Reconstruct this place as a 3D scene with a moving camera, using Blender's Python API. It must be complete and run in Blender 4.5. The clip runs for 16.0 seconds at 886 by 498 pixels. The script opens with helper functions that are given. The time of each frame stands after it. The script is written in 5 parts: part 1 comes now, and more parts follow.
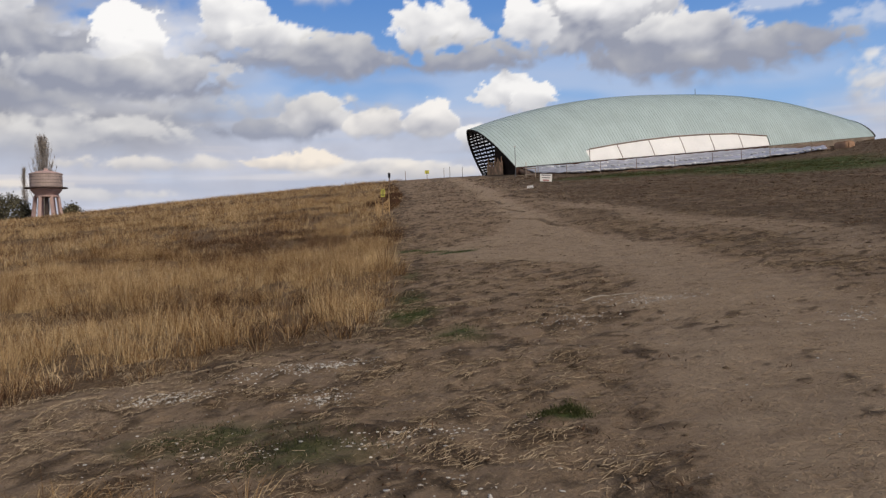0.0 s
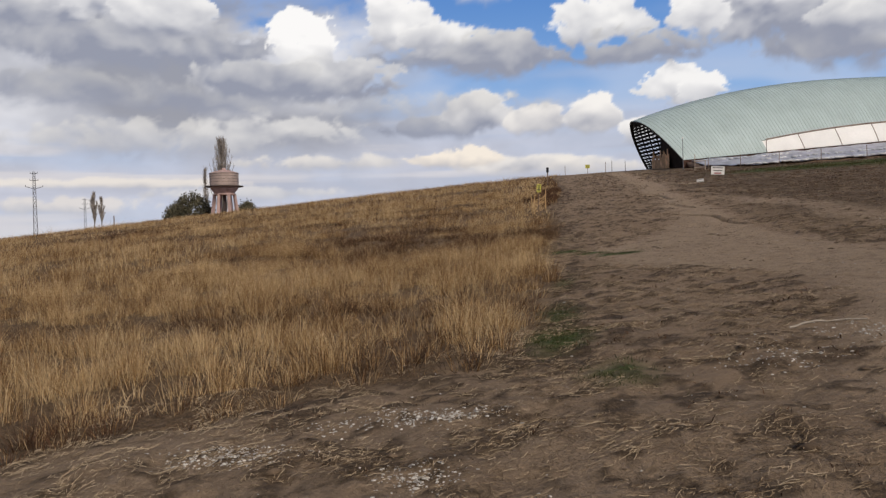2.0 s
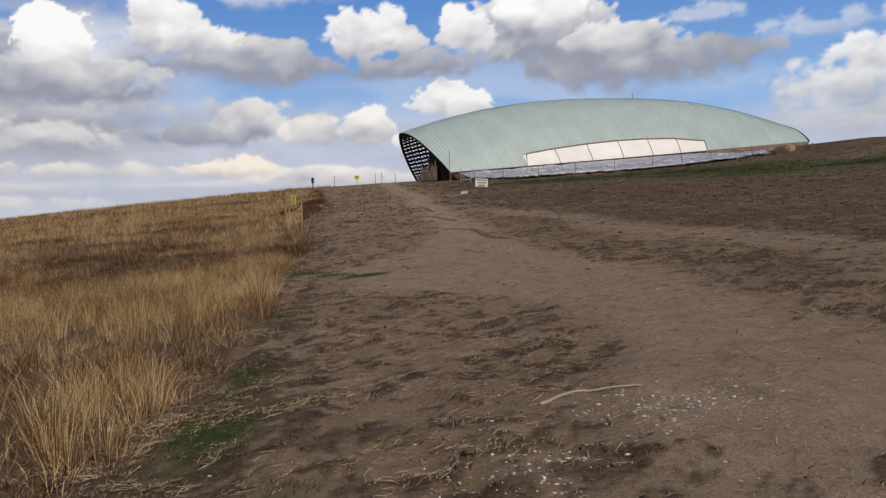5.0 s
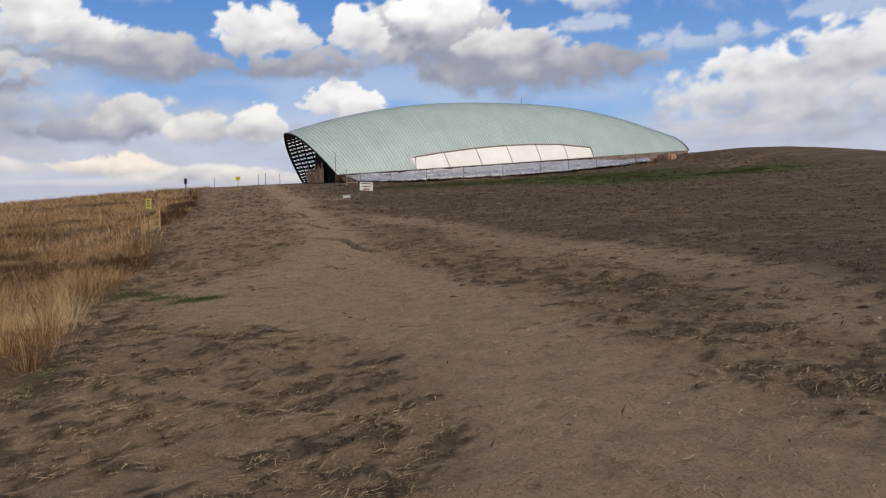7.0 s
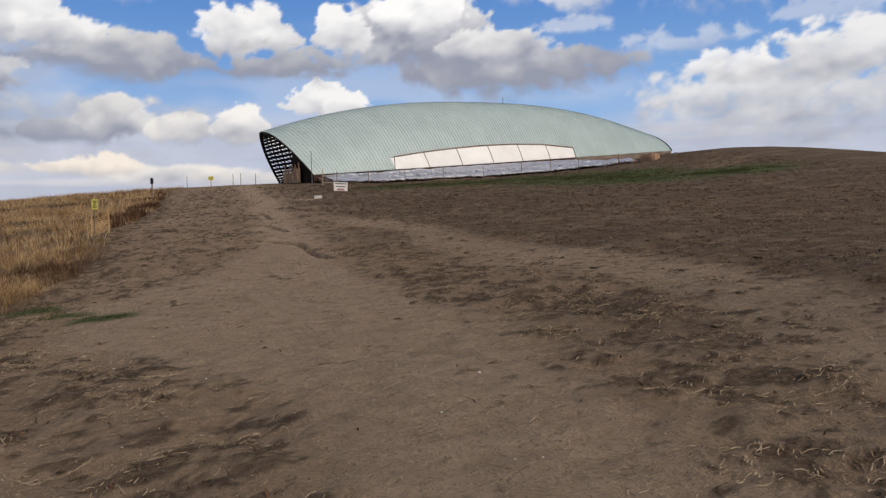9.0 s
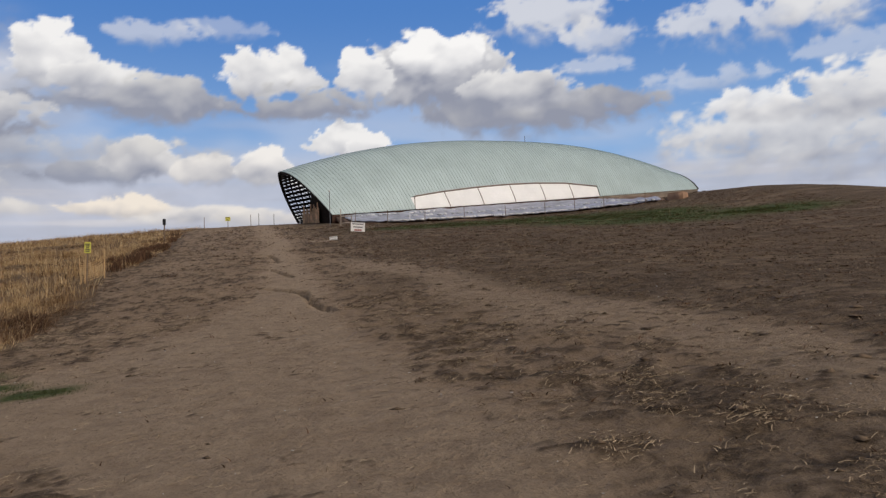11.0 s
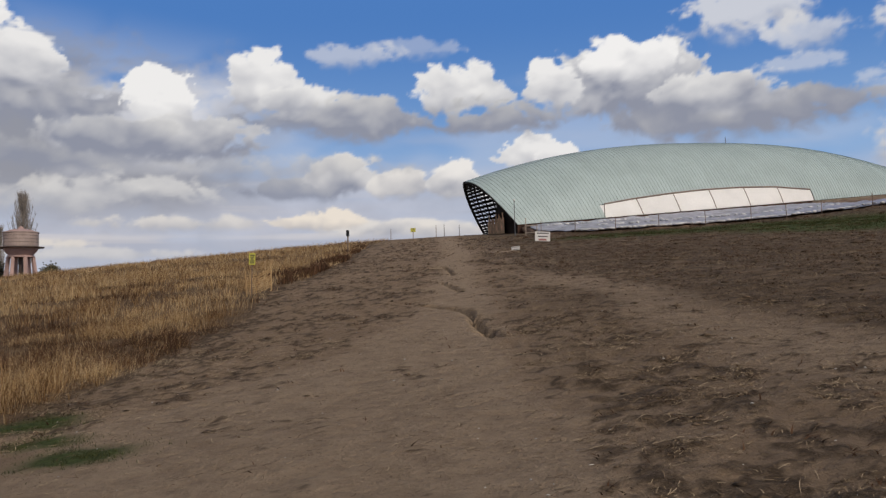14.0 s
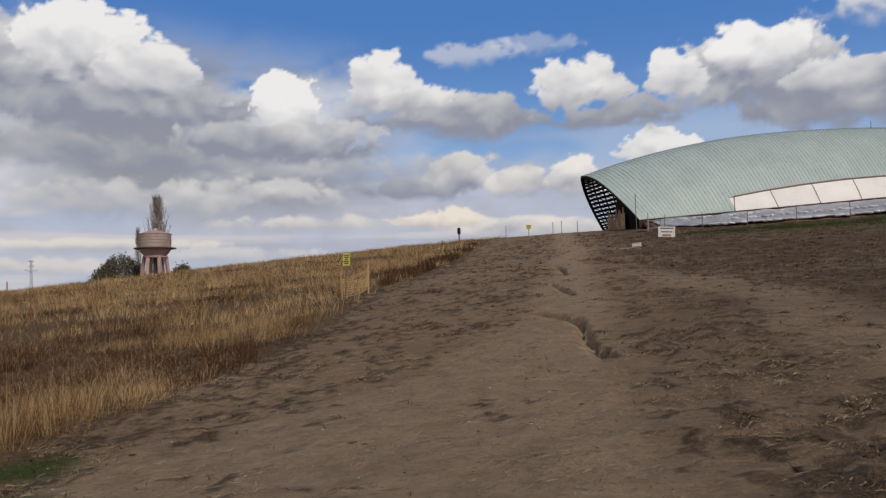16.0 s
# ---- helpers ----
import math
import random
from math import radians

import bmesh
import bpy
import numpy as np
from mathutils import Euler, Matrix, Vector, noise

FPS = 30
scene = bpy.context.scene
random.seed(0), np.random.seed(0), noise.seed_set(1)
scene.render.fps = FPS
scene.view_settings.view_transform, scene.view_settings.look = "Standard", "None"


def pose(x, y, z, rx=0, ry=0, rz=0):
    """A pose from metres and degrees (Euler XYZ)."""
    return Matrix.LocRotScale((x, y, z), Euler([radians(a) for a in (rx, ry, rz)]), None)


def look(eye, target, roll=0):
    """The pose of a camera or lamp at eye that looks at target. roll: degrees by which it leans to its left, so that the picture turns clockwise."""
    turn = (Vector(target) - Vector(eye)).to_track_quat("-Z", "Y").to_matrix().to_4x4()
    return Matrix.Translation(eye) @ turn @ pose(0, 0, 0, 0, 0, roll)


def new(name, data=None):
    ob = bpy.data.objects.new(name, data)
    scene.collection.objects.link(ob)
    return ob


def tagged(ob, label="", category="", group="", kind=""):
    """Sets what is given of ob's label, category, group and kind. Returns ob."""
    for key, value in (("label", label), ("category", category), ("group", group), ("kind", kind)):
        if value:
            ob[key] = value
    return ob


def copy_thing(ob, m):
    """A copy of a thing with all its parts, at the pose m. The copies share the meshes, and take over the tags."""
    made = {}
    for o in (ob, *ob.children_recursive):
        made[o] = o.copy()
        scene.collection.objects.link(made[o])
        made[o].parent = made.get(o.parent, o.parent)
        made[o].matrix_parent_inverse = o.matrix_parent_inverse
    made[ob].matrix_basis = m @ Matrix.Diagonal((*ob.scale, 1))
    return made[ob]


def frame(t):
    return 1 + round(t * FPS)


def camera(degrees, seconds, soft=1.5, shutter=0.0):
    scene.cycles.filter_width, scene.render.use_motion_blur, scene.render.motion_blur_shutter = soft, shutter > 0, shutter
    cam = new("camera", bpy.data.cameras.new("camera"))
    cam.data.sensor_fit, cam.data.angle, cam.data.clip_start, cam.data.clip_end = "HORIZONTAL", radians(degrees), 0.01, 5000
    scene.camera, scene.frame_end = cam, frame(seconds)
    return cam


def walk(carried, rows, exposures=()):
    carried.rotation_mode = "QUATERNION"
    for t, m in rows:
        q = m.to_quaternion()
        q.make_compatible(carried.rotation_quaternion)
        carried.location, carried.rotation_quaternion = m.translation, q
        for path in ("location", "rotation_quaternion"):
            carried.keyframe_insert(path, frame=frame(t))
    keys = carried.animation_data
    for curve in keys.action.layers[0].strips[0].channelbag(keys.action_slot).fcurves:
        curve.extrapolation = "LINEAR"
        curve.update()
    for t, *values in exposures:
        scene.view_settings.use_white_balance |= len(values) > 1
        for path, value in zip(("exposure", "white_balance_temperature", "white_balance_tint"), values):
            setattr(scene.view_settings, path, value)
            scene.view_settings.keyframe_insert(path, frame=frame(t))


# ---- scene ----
cam = camera(57.4, 16.0, 1.35)
PATH = [
    (0, (0.01, 0.189, 1.488), (0.008, 2.189, 1.46), -1.8),
    (0.5, (0.002, 0.69, 1.511), (-0.185, 2.681, 1.485), -1.6),
    (1, (0.025, 1.224, 1.568), (-0.281, 3.2, 1.542), -1.6),
    (1.5, (0.015, 1.744, 1.587), (-0.368, 3.707, 1.562), -1.6),
    (2, (0.048, 2.189, 1.56), (-0.345, 4.149, 1.534), -1.6),
    (2.5, (0.104, 2.659, 1.623), (-0.271, 4.623, 1.597), -1.7),
    (3, (0.067, 3.164, 1.671), (-0.261, 5.137, 1.645), -1.6),
    (3.5, (0.159, 3.547, 1.64), (-0.076, 5.533, 1.616), -1.8),
    (4, (0.344, 3.971, 1.711), (0.219, 5.967, 1.692), -1.8),
    (4.5, (0.476, 4.458, 1.732), (0.473, 6.458, 1.716), -1.9),
    (5, (0.704, 4.941, 1.703), (0.856, 6.935, 1.686), -2.2),
    (7.5, (1.799, 7.35, 1.974), (2.225, 9.304, 1.952), -1.9),
    (8, (2.023, 7.781, 1.974), (2.463, 9.732, 1.95), -2.0),
    (8.5, (2.232, 8.241, 1.993), (2.685, 10.189, 1.967), -1.9),
    (11, (3.012, 10.917, 2.216), (3.415, 12.874, 2.295), -2.0),
    (11.5, (3.081, 11.479, 2.245), (3.354, 13.457, 2.352), -1.9),
    (12, (3.225, 11.953, 2.203), (3.408, 13.941, 2.317), -1.9),
    (12.5, (3.385, 12.484, 2.248), (3.512, 14.477, 2.366), -1.8),
    (13, (3.446, 13.045, 2.3), (3.528, 15.039, 2.42), -1.8),
    (13.5, (3.578, 13.603, 2.312), (3.599, 15.599, 2.433), -1.7),
    (14, (3.587, 14.099, 2.33), (3.529, 16.095, 2.451), -1.6),
    (14.5, (3.578, 14.671, 2.392), (3.441, 16.662, 2.511), -1.7),
    (15, (3.608, 15.238, 2.436), (3.387, 17.222, 2.555), -1.7),
    (15.5, (3.664, 15.848, 2.478), (3.355, 17.821, 2.599), -1.6),
    (16, (3.779, 16.335, 2.478), (3.429, 18.3, 2.601), -1.6),
]
walk(cam, [(t, look(eye, target, roll)) for t, eye, target, roll in PATH], ((0.0, 0.0), (5.0, 0.0), (8.0, 0.04), (11.0, -0.08), (12.5, -0.10), (14.0, -0.18), (16.0, -0.2)))

# ---------------- world, sun ----------------
world = bpy.data.worlds.new("world")
scene.world = world
world.use_nodes = True
wn = world.node_tree.nodes
sky_tex = wn.new("ShaderNodeTexSky")
sky_tex.sky_type = "NISHITA"
sky_tex.sun_disc = False
sky_tex.sun_elevation = radians(37.5)
sky_tex.sun_rotation = radians(140)
sky_tex.dust_density = 3.0
sky_tex.ozone_density = 0.6
wn["Background"].inputs["Strength"].default_value = 0.088
world.node_tree.links.new(sky_tex.outputs["Color"], wn["Background"].inputs["Color"])
sun_data = bpy.data.lights.new("sun", "SUN")
sun_data.energy = 1.85
sun_data.angle = radians(14)
sun_data.color = (1.0, 0.88, 0.72)
sun_ob = new("sun", sun_data)
sun_ob.matrix_world = look((40, -48, 48), (0, 0, 0))


# ---------------- noise in arrays ----------------
rng = np.random.default_rng(7)
TABLE = rng.random((256, 256))


def vnoise(x, y):
    xi, yi = np.floor(x).astype(int), np.floor(y).astype(int)
    fx, fy = x - xi, y - yi
    fx, fy = fx * fx * (3 - 2 * fx), fy * fy * (3 - 2 * fy)
    a, b = TABLE[xi & 255, yi & 255], TABLE[(xi + 1) & 255, yi & 255]
    c, d = TABLE[xi & 255, (yi + 1) & 255], TABLE[(xi + 1) & 255, (yi + 1) & 255]
    return (a * (1 - fx) + b * fx) * (1 - fy) + (c * (1 - fx) + d * fx) * fy


def fbm(x, y, octaves=4, gain=0.5):
    total, amp, norm = 0.0, 1.0, 0.0
    for k in range(octaves):
        total = total + amp * vnoise(x * 2**k + 17.3 * k, y * 2**k - 9.1 * k)
        norm += amp
        amp *= gain
    return total / norm


def smooth(a, b, x):
    t = np.clip((x - a) / (b - a), 0, 1)
    return t * t * (3 - 2 * t)


def softplus(x, w):
    return w * np.logaddexp(0, np.clip(x / w, -50, 50))


# ---------------- the lie of the land ----------------
PLAIN = -2.5


def hill(x, y):
    """The mound's height, without the small relief."""
    x, y = np.asarray(x, float), np.asarray(y, float)
    z = 0.0517 * y + 0.0252 * x + 0.16 + 0.0467 * softplus(y - 25.1, 1.75)
    z = z - 0.1074 * softplus(y * math.cos(0.6149) - x * math.sin(0.6149) - 106.63, 6.64)
    z = z + 2.535 * np.exp(-(((x - 51.86) / 14.56) ** 2) - ((y - 84.74) / 22.6) ** 2)
    z = z - 0.0372 * softplus(-x - 5.84, 6) - 0.2315 * softplus(y * math.cos(0.6369) + x * math.sin(0.6369) - 104.68, 6)
    z = z + (0.013 + 0.0343 * (np.clip(x, -5, 11) - 2.5)) * smooth(-16, -5, x) * smooth(24, 11, x) * smooth(44, 28, y) * smooth(-20, 0, y)
    r = np.hypot(x - 20, y - 60)
    z = z + (PLAIN - z) * smooth(110, 260, r)
    return PLAIN + softplus(z - PLAIN, 0.4)


GULLIES = (((2.75, 32.1), (2.97, 31.65), (3.35, 30.9), (3.61, 30.15), (3.74, 28.46), (3.88, 26.95), (4.0, 26.3)),
           ((2.9, 38.4), (3.02, 37.67), (3.3, 36.2), (3.5, 34.82)), ((2.7, 46.5), (2.85, 45.5), (3.0, 43.2), (3.16, 41.59)))


def seg_dist(x, y, line):
    best, side = np.full(np.shape(x), 1e9), np.zeros(np.shape(x))
    for (ax, ay), (bx, by) in zip(line, line[1:]):
        dx, dy = bx - ax, by - ay
        t = np.clip(((x - ax) * dx + (y - ay) * dy) / (dx * dx + dy * dy), 0, 1)
        d = np.hypot(x - ax - t * dx, y - ay - t * dy)
        s = np.sign((x - ax) * dy - (y - ay) * dx)
        side = np.where(d < best, s, side)
        best = np.minimum(best, d)
    return best, side


def grass_edge(y):
    return np.interp(y, [4, 6.6, 7.0, 7.6, 8.2, 8.8, 10.2, 14, 19, 25, 33, 38.5, 42, 55, 69, 90], [-7, -5.2, -4.6, -3.4, -2.4, -1.35, -0.72, -0.78, -1.15, -1.5, -1.6, -2.75, -2.7, -2.8, -3.9, -5.6])


def track(x, y):
    """How bare the trodden ground is, 0 to 1."""
    wob = (fbm(x * 0.35 + 5, y * 0.22, 4) - 0.5) * 2.2
    left = np.interp(y, [-10, 0, 6, 9, 12, 15, 18, 22, 26, 32, 43, 67, 95], [-0.5, 0.9, 1.5, 1.9, 2.6, 2.4, 0.6, -0.2, 1.6, 2.4, 2.5, 2.0, 0.8])
    right = np.interp(y, [-10, 0, 6, 12, 14, 20, 26, 32, 43, 67, 95], [2.0, 3.4, 4.2, 4.5, 4.7, 4.3, 4.1, 4.0, 3.9, 3.4, 2.4])
    xx = x + 0.55 * wob
    main = smooth(-0.5, 0.5, xx - left) * smooth(0.5, -0.5, xx - right)
    c2 = np.interp(y, [2, 8, 13.6, 15.2, 18.6, 23.2, 31.6, 45], [8.4, 7.6, 7.2, 7.4, 7.7, 7.4, 7.0, 5.0])
    side = 0.85 * (1 - smooth(0.3, 1.5, np.abs(x - c2 + wob * 0.6) / 0.95)) * (1 - smooth(34, 50, y))
    return np.maximum(main, side) * np.clip(0.62 + 0.8 * fbm(x * 1.3, y * 0.9, 3), 0, 1)


MATS = ((1.7, 15.8, 0.9, 0.9, 0.30), (1.3, 13.0, 0.9, 1.6, 0.15), (5.9, 16.5, 0.8, 5.0, 0.25), (0.2, 10.5, 0.9, 2.6, 0.15), (0.2, 7.0, 1.4, 1.8, 0.18), (5.2, 20.2, 0.7, 1.4, 0.30), (-0.9, 4.8, 1.6, 1.2, 0.15))


def turf(x, y):
    """Where old matted turf still holds on the earth, in ragged patches, 0 to 1."""
    d = 0.24 - 0.50 * track(x, y) + 0.28 * smooth(4.6, 9, x) + 0.34 * smooth(1.3, 0.1, x - grass_edge(y)) + spots(x, y, MATS) + 0.12 * smooth(30, 48, y) * smooth(2.0, 5.0, x)
    wx, wy = x + 0.25 * (fbm(x * 2.1, y * 2.1 + 3, 2) - 0.5), y + 0.25 * (fbm(x * 2.1 + 6, y * 2.1, 2) - 0.5)
    patchy = 0.28 * fbm(0.9 * wx - 0.5 * wy + 41, 0.9 * wy + 0.5 * wx, 4, 0.6) + 0.72 * fbm(4.1 * wx - 2.4 * wy + 11, 4.1 * wy + 2.4 * wx, 5, 0.74)
    return smooth(-0.07, 0.12, patchy - 0.59 + 0.25 * d)


def spots(x, y, centres):
    m = np.zeros(np.shape(x))
    for cx, cy, rx, ry, s in centres:
        m = np.maximum(m, s * np.exp(-((x - cx) / rx) ** 2 - ((y - cy) / ry) ** 2))
    return m


GREEN = ((-0.42, 10.3, 0.30, 0.75, 0.75), (0.15, 8.6, 0.3, 0.40, 0.5), (0.76, 5.37, 0.15, 0.12, 0.8), (-0.9, 5.0, 0.5, 0.35, 0.4), (-0.5, 12.1, 0.25, 0.9, 0.5), (0.35, 20.7, 0.45, 0.35, 0.8),
         (-1.0, 22.5, 0.45, 0.5, 0.8), (-0.3, 21.4, 0.4, 0.3, 0.55), (-0.6, 15.5, 0.2, 1.2, 0.35), (-1.6, 5.6, 0.7, 0.4, 0.4), (24, 75, 8, 5, 1.3), (28, 66, 6, 7, 1.3), (31, 71, 5, 4, 1.3), (37.5, 63.5, 5, 3, 1.1), (15, 72, 5, 4, 0.9))
CHALK = ((-1.12, 7.6, 0.32, 0.14, 1.0), (-2.3, 6.9, 0.3, 0.14, 1.0), (-1.6, 7.4, 0.4, 0.10, 0.5), (-0.98, 6.4, 0.18, 0.12, 0.7), (-0.26, 5.22, 0.4, 0.2, 0.6), (2.40, 9.6, 0.4, 0.25, 0.75), (3.9, 7.8, 0.4, 0.3, 0.5),
         (1.35, 8.9, 0.45, 0.3, 0.6), (-0.1, 4.0, 0.5, 0.3, 0.5), (-1.4, 5.1, 0.5, 0.4, 0.5))


def ground_z(x, y):
    x, y = np.asarray(x, float), np.asarray(y, float)
    near = 1 - smooth(60, 140, np.hypot(x, y - 20))
    rough = 1 - 0.65 * track(x, y)
    mat = turf(x, y)
    z = hill(x, y) + near * (0.10 * (fbm(x * 0.5, y * 0.5, 3) - 0.5) + rough * (0.10 * (fbm(2.2 * x - 1.6 * y, 1.6 * x + 2.2 * y, 3) - 0.5) + 0.045 * (fbm(3.7 * x + 6.1 * y + 2 * fbm(x * 3, y * 3, 2), 6.1 * x - 3.7 * y, 2) - 0.5)))
    z = z + near * mat * (0.006 + 0.03 * (fbm(x * 6.3 + 3, y * 6.3, 3) - 0.35))
    for line in GULLIES:
        wx = x + 0.25 * (fbm(x * 3 + 4, y * 3, 3) - 0.5)
        wy = y + 0.25 * (fbm(x * 3, y * 3 + 8, 3) - 0.5)
        d, s = seg_dist(wx, wy, line)
        z = z - 0.18 * np.exp(-((d / np.where(s > 0, 0.13, 0.04)) ** 2))
    return z


def gz(x, y):
    return float(ground_z(x, y))


# ---------------- materials ----------------
def material(name, base, rough=0.8, metal=0.0, var=0.25, scale=4.0, fine=40.0, bump=0.2, bump_dist=0.01, spec=0.3, island=0.0, obj_var=0.0, tint=None, coords="Object"):
    """A procedural surface: base colour varied at two scales, with bump."""
    m = bpy.data.materials.new(name)
    m.use_nodes = True
    n, l = m.node_tree.nodes, m.node_tree.links
    bsdf = n["Principled BSDF"]
    tc = n.new("ShaderNodeTexCoord")
    big, small = n.new("ShaderNodeTexNoise"), n.new("ShaderNodeTexNoise")
    big.inputs["Scale"].default_value, big.inputs["Detail"].default_value = scale, 5
    small.inputs["Scale"].default_value, small.inputs["Detail"].default_value = fine, 4
    for q in (big, small):
        l.new(tc.outputs[coords], q.inputs["Vector"])
    ramp = n.new("ShaderNodeMapRange")
    ramp.inputs["From Min"].default_value, ramp.inputs["From Max"].default_value = 0.3, 0.7
    mixv = n.new("ShaderNodeMath")
    mixv.operation = "MULTIPLY_ADD"
    l.new(small.outputs["Fac"], mixv.inputs[0])
    mixv.inputs[1].default_value = 0.5
    l.new(big.outputs["Fac"], mixv.inputs[2])
    sub = n.new("ShaderNodeMath")
    sub.operation = "SUBTRACT"
    l.new(mixv.outputs[0], sub.inputs[0])
    sub.inputs[1].default_value = 0.25
    l.new(sub.outputs[0], ramp.inputs["Value"])
    mix = n.new("ShaderNodeMix")
    mix.data_type = "RGBA"
    l.new(ramp.outputs[0], mix.inputs["Factor"])
    other = tint or tuple(c * (1 - var) for c in base)
    mix.inputs["A"].default_value = (*other, 1)
    mix.inputs["B"].default_value = (*[min(1, c * (1 + var * 0.6)) for c in base], 1)
    col = mix.outputs["Result"]
    if island or obj_var:
        hsv = n.new("ShaderNodeHueSaturation")
        src = n.new("ShaderNodeNewGeometry").outputs["Random Per Island"] if island else n.new("ShaderNodeObjectInfo").outputs["Random"]
        amount = island or obj_var
        mr = n.new("ShaderNodeMapRange")
        mr.inputs["To Min"].default_value, mr.inputs["To Max"].default_value = 1 - amount, 1 + amount
        l.new(src, mr.inputs["Value"])
        l.new(mr.outputs[0], hsv.inputs["Value"])
        l.new(col, hsv.inputs["Color"])
        col = hsv.outputs["Color"]
    l.new(col, bsdf.inputs["Base Color"])
    bsdf.inputs["Roughness"].default_value = rough
    bsdf.inputs["Metallic"].default_value = metal
    bsdf.inputs["Specular IOR Level"].default_value = spec
    if bump:
        b = n.new("ShaderNodeBump")
        b.inputs["Strength"].default_value, b.inputs["Distance"].default_value = bump, bump_dist
        l.new(small.outputs["Fac"], b.inputs["Height"])
        l.new(b.outputs["Normal"], bsdf.inputs["Normal"])
    return m


M_ROOF = material("pale_green_metal_roof", (0.44, 0.535, 0.525), 0.5, 0.0, 0.10, 0.35, 6.0, 0.05, 0.01, 0.4, obj_var=0.03)
M_SEAM = material("roof_seam_metal", (0.36, 0.45, 0.435), 0.5, 0.0, 0.15, 1.0, 8.0, 0.0)
M_PANEL = material("translucent_white_sheet", (0.84, 0.83, 0.80), 0.5, 0.0, 0.06, 0.5, 5.0, 0.05, obj_var=0.03)
M_DARKTIMBER = material("dark_timber", (0.030, 0.025, 0.022), 0.8, 0, 0.3, 2, 20)
M_SCREEN = material("dark_brown_screen", (0.060, 0.042, 0.034), 0.85, 0, 0.4, 0.7, 6)
M_PLANK = material("weathered_orange_planks", (0.62, 0.38, 0.21), 0.8, 0, 0.45, 1.5, 14, obj_var=0.3)
M_TRIM = material("rusty_brown_trim", (0.16, 0.085, 0.06), 0.8, 0, 0.4, 0.8, 9)
M_TAN = material("pale_tan_board", (0.46, 0.37, 0.29), 0.85, 0, 0.25, 0.8, 9)
M_BATTEN = material("pale_brown_batten", (0.27, 0.20, 0.165), 0.8, 0, 0.3, 1, 9)
M_EARTH = material("earth_bank", (0.24, 0.155, 0.105), 0.95, 0, 0.35, 0.6, 8, 0.4, 0.03)
M_BLOCK = material("reddish_mud_brick", (0.42, 0.255, 0.16), 0.95, 0, 0.3, 1.2, 10, 0.4, 0.03)
M_PLASTIC = material("grey_plastic_sheeting", (0.40, 0.40, 0.47), 0.42, 0, 0.45, 0.9, 3.0, 0.5, 0.06, 0.5)
M_BAG = material("white_sandbag", (0.62, 0.62, 0.63), 0.7, 0, 0.15, 3, 30, obj_var=0.15)
M_STAKE = material("weathered_stake", (0.24, 0.17, 0.12), 0.85, 0, 0.3, 6, 50)
M_NET = material("tan_plastic_net", (0.55, 0.36, 0.17), 0.6, 0, 0.2, 6, 40)
M_YELLOW = material("faded_yellow_sign", (0.66, 0.62, 0.10), 0.5, 0, 0.12, 5, 30, 0.05)
M_SIGNWHITE = material("white_painted_board", (0.74, 0.72, 0.69), 0.55, 0, 0.1, 4, 30, 0.05)
M_INK = material("dark_ink", (0.06, 0.05, 0.05), 0.6, 0, 0.1, 5, 30, 0)
M_REDINK = material("red_ink", (0.40, 0.19, 0.17), 0.6, 0, 0.1, 5, 30, 0)
M_BLACK = material("black_plastic", (0.018, 0.018, 0.02), 0.5, 0, 0.2, 6, 30, 0.05)
M_TOWER = material("faded_pink_render", (0.50, 0.345, 0.31), 0.85, 0, 0.16, 0.5, 6, 0.2, 0.02)
M_TANK = material("weathered_tank_render", (0.40, 0.315, 0.28), 0.85, 0, 0.22, 0.5, 6, 0.2, 0.02)
M_TOWERDARK = material("stained_concrete_rim", (0.10, 0.075, 0.068), 0.85, 0, 0.25, 0.8, 8)
M_STEEL = material("galvanised_steel", (0.16, 0.16, 0.17), 0.55, 0.4, 0.2, 2, 20)
M_BARK = material("grey_bark", (0.16, 0.13, 0.11), 0.9, 0, 0.3, 2, 20)
M_TWIG = material("bare_twigs", (0.30, 0.265, 0.235), 0.9, 0, 0.2, 1, 10, 0, island=0.25)
M_LEAF = material("dull_green_leaves", (0.12, 0.108, 0.066), 0.7, 0, 0.3, 0.5, 6, 0, island=0.45)
M_CHALK = material("chalk_stone", (0.56, 0.52, 0.46), 0.9, 0, 0.2, 8, 60, 0.3, 0.004, island=0.25)
M_CLOD = material("crumbled_soil", (0.135, 0.096, 0.064), 0.95, 0, 0.4, 1.2, 40, 0.5, 0.004, 0.1, island=0.45)
M_STICK = material("bleached_stick", (0.38, 0.33, 0.27), 0.85, 0, 0.25, 8, 60, 0.4, 0.003)


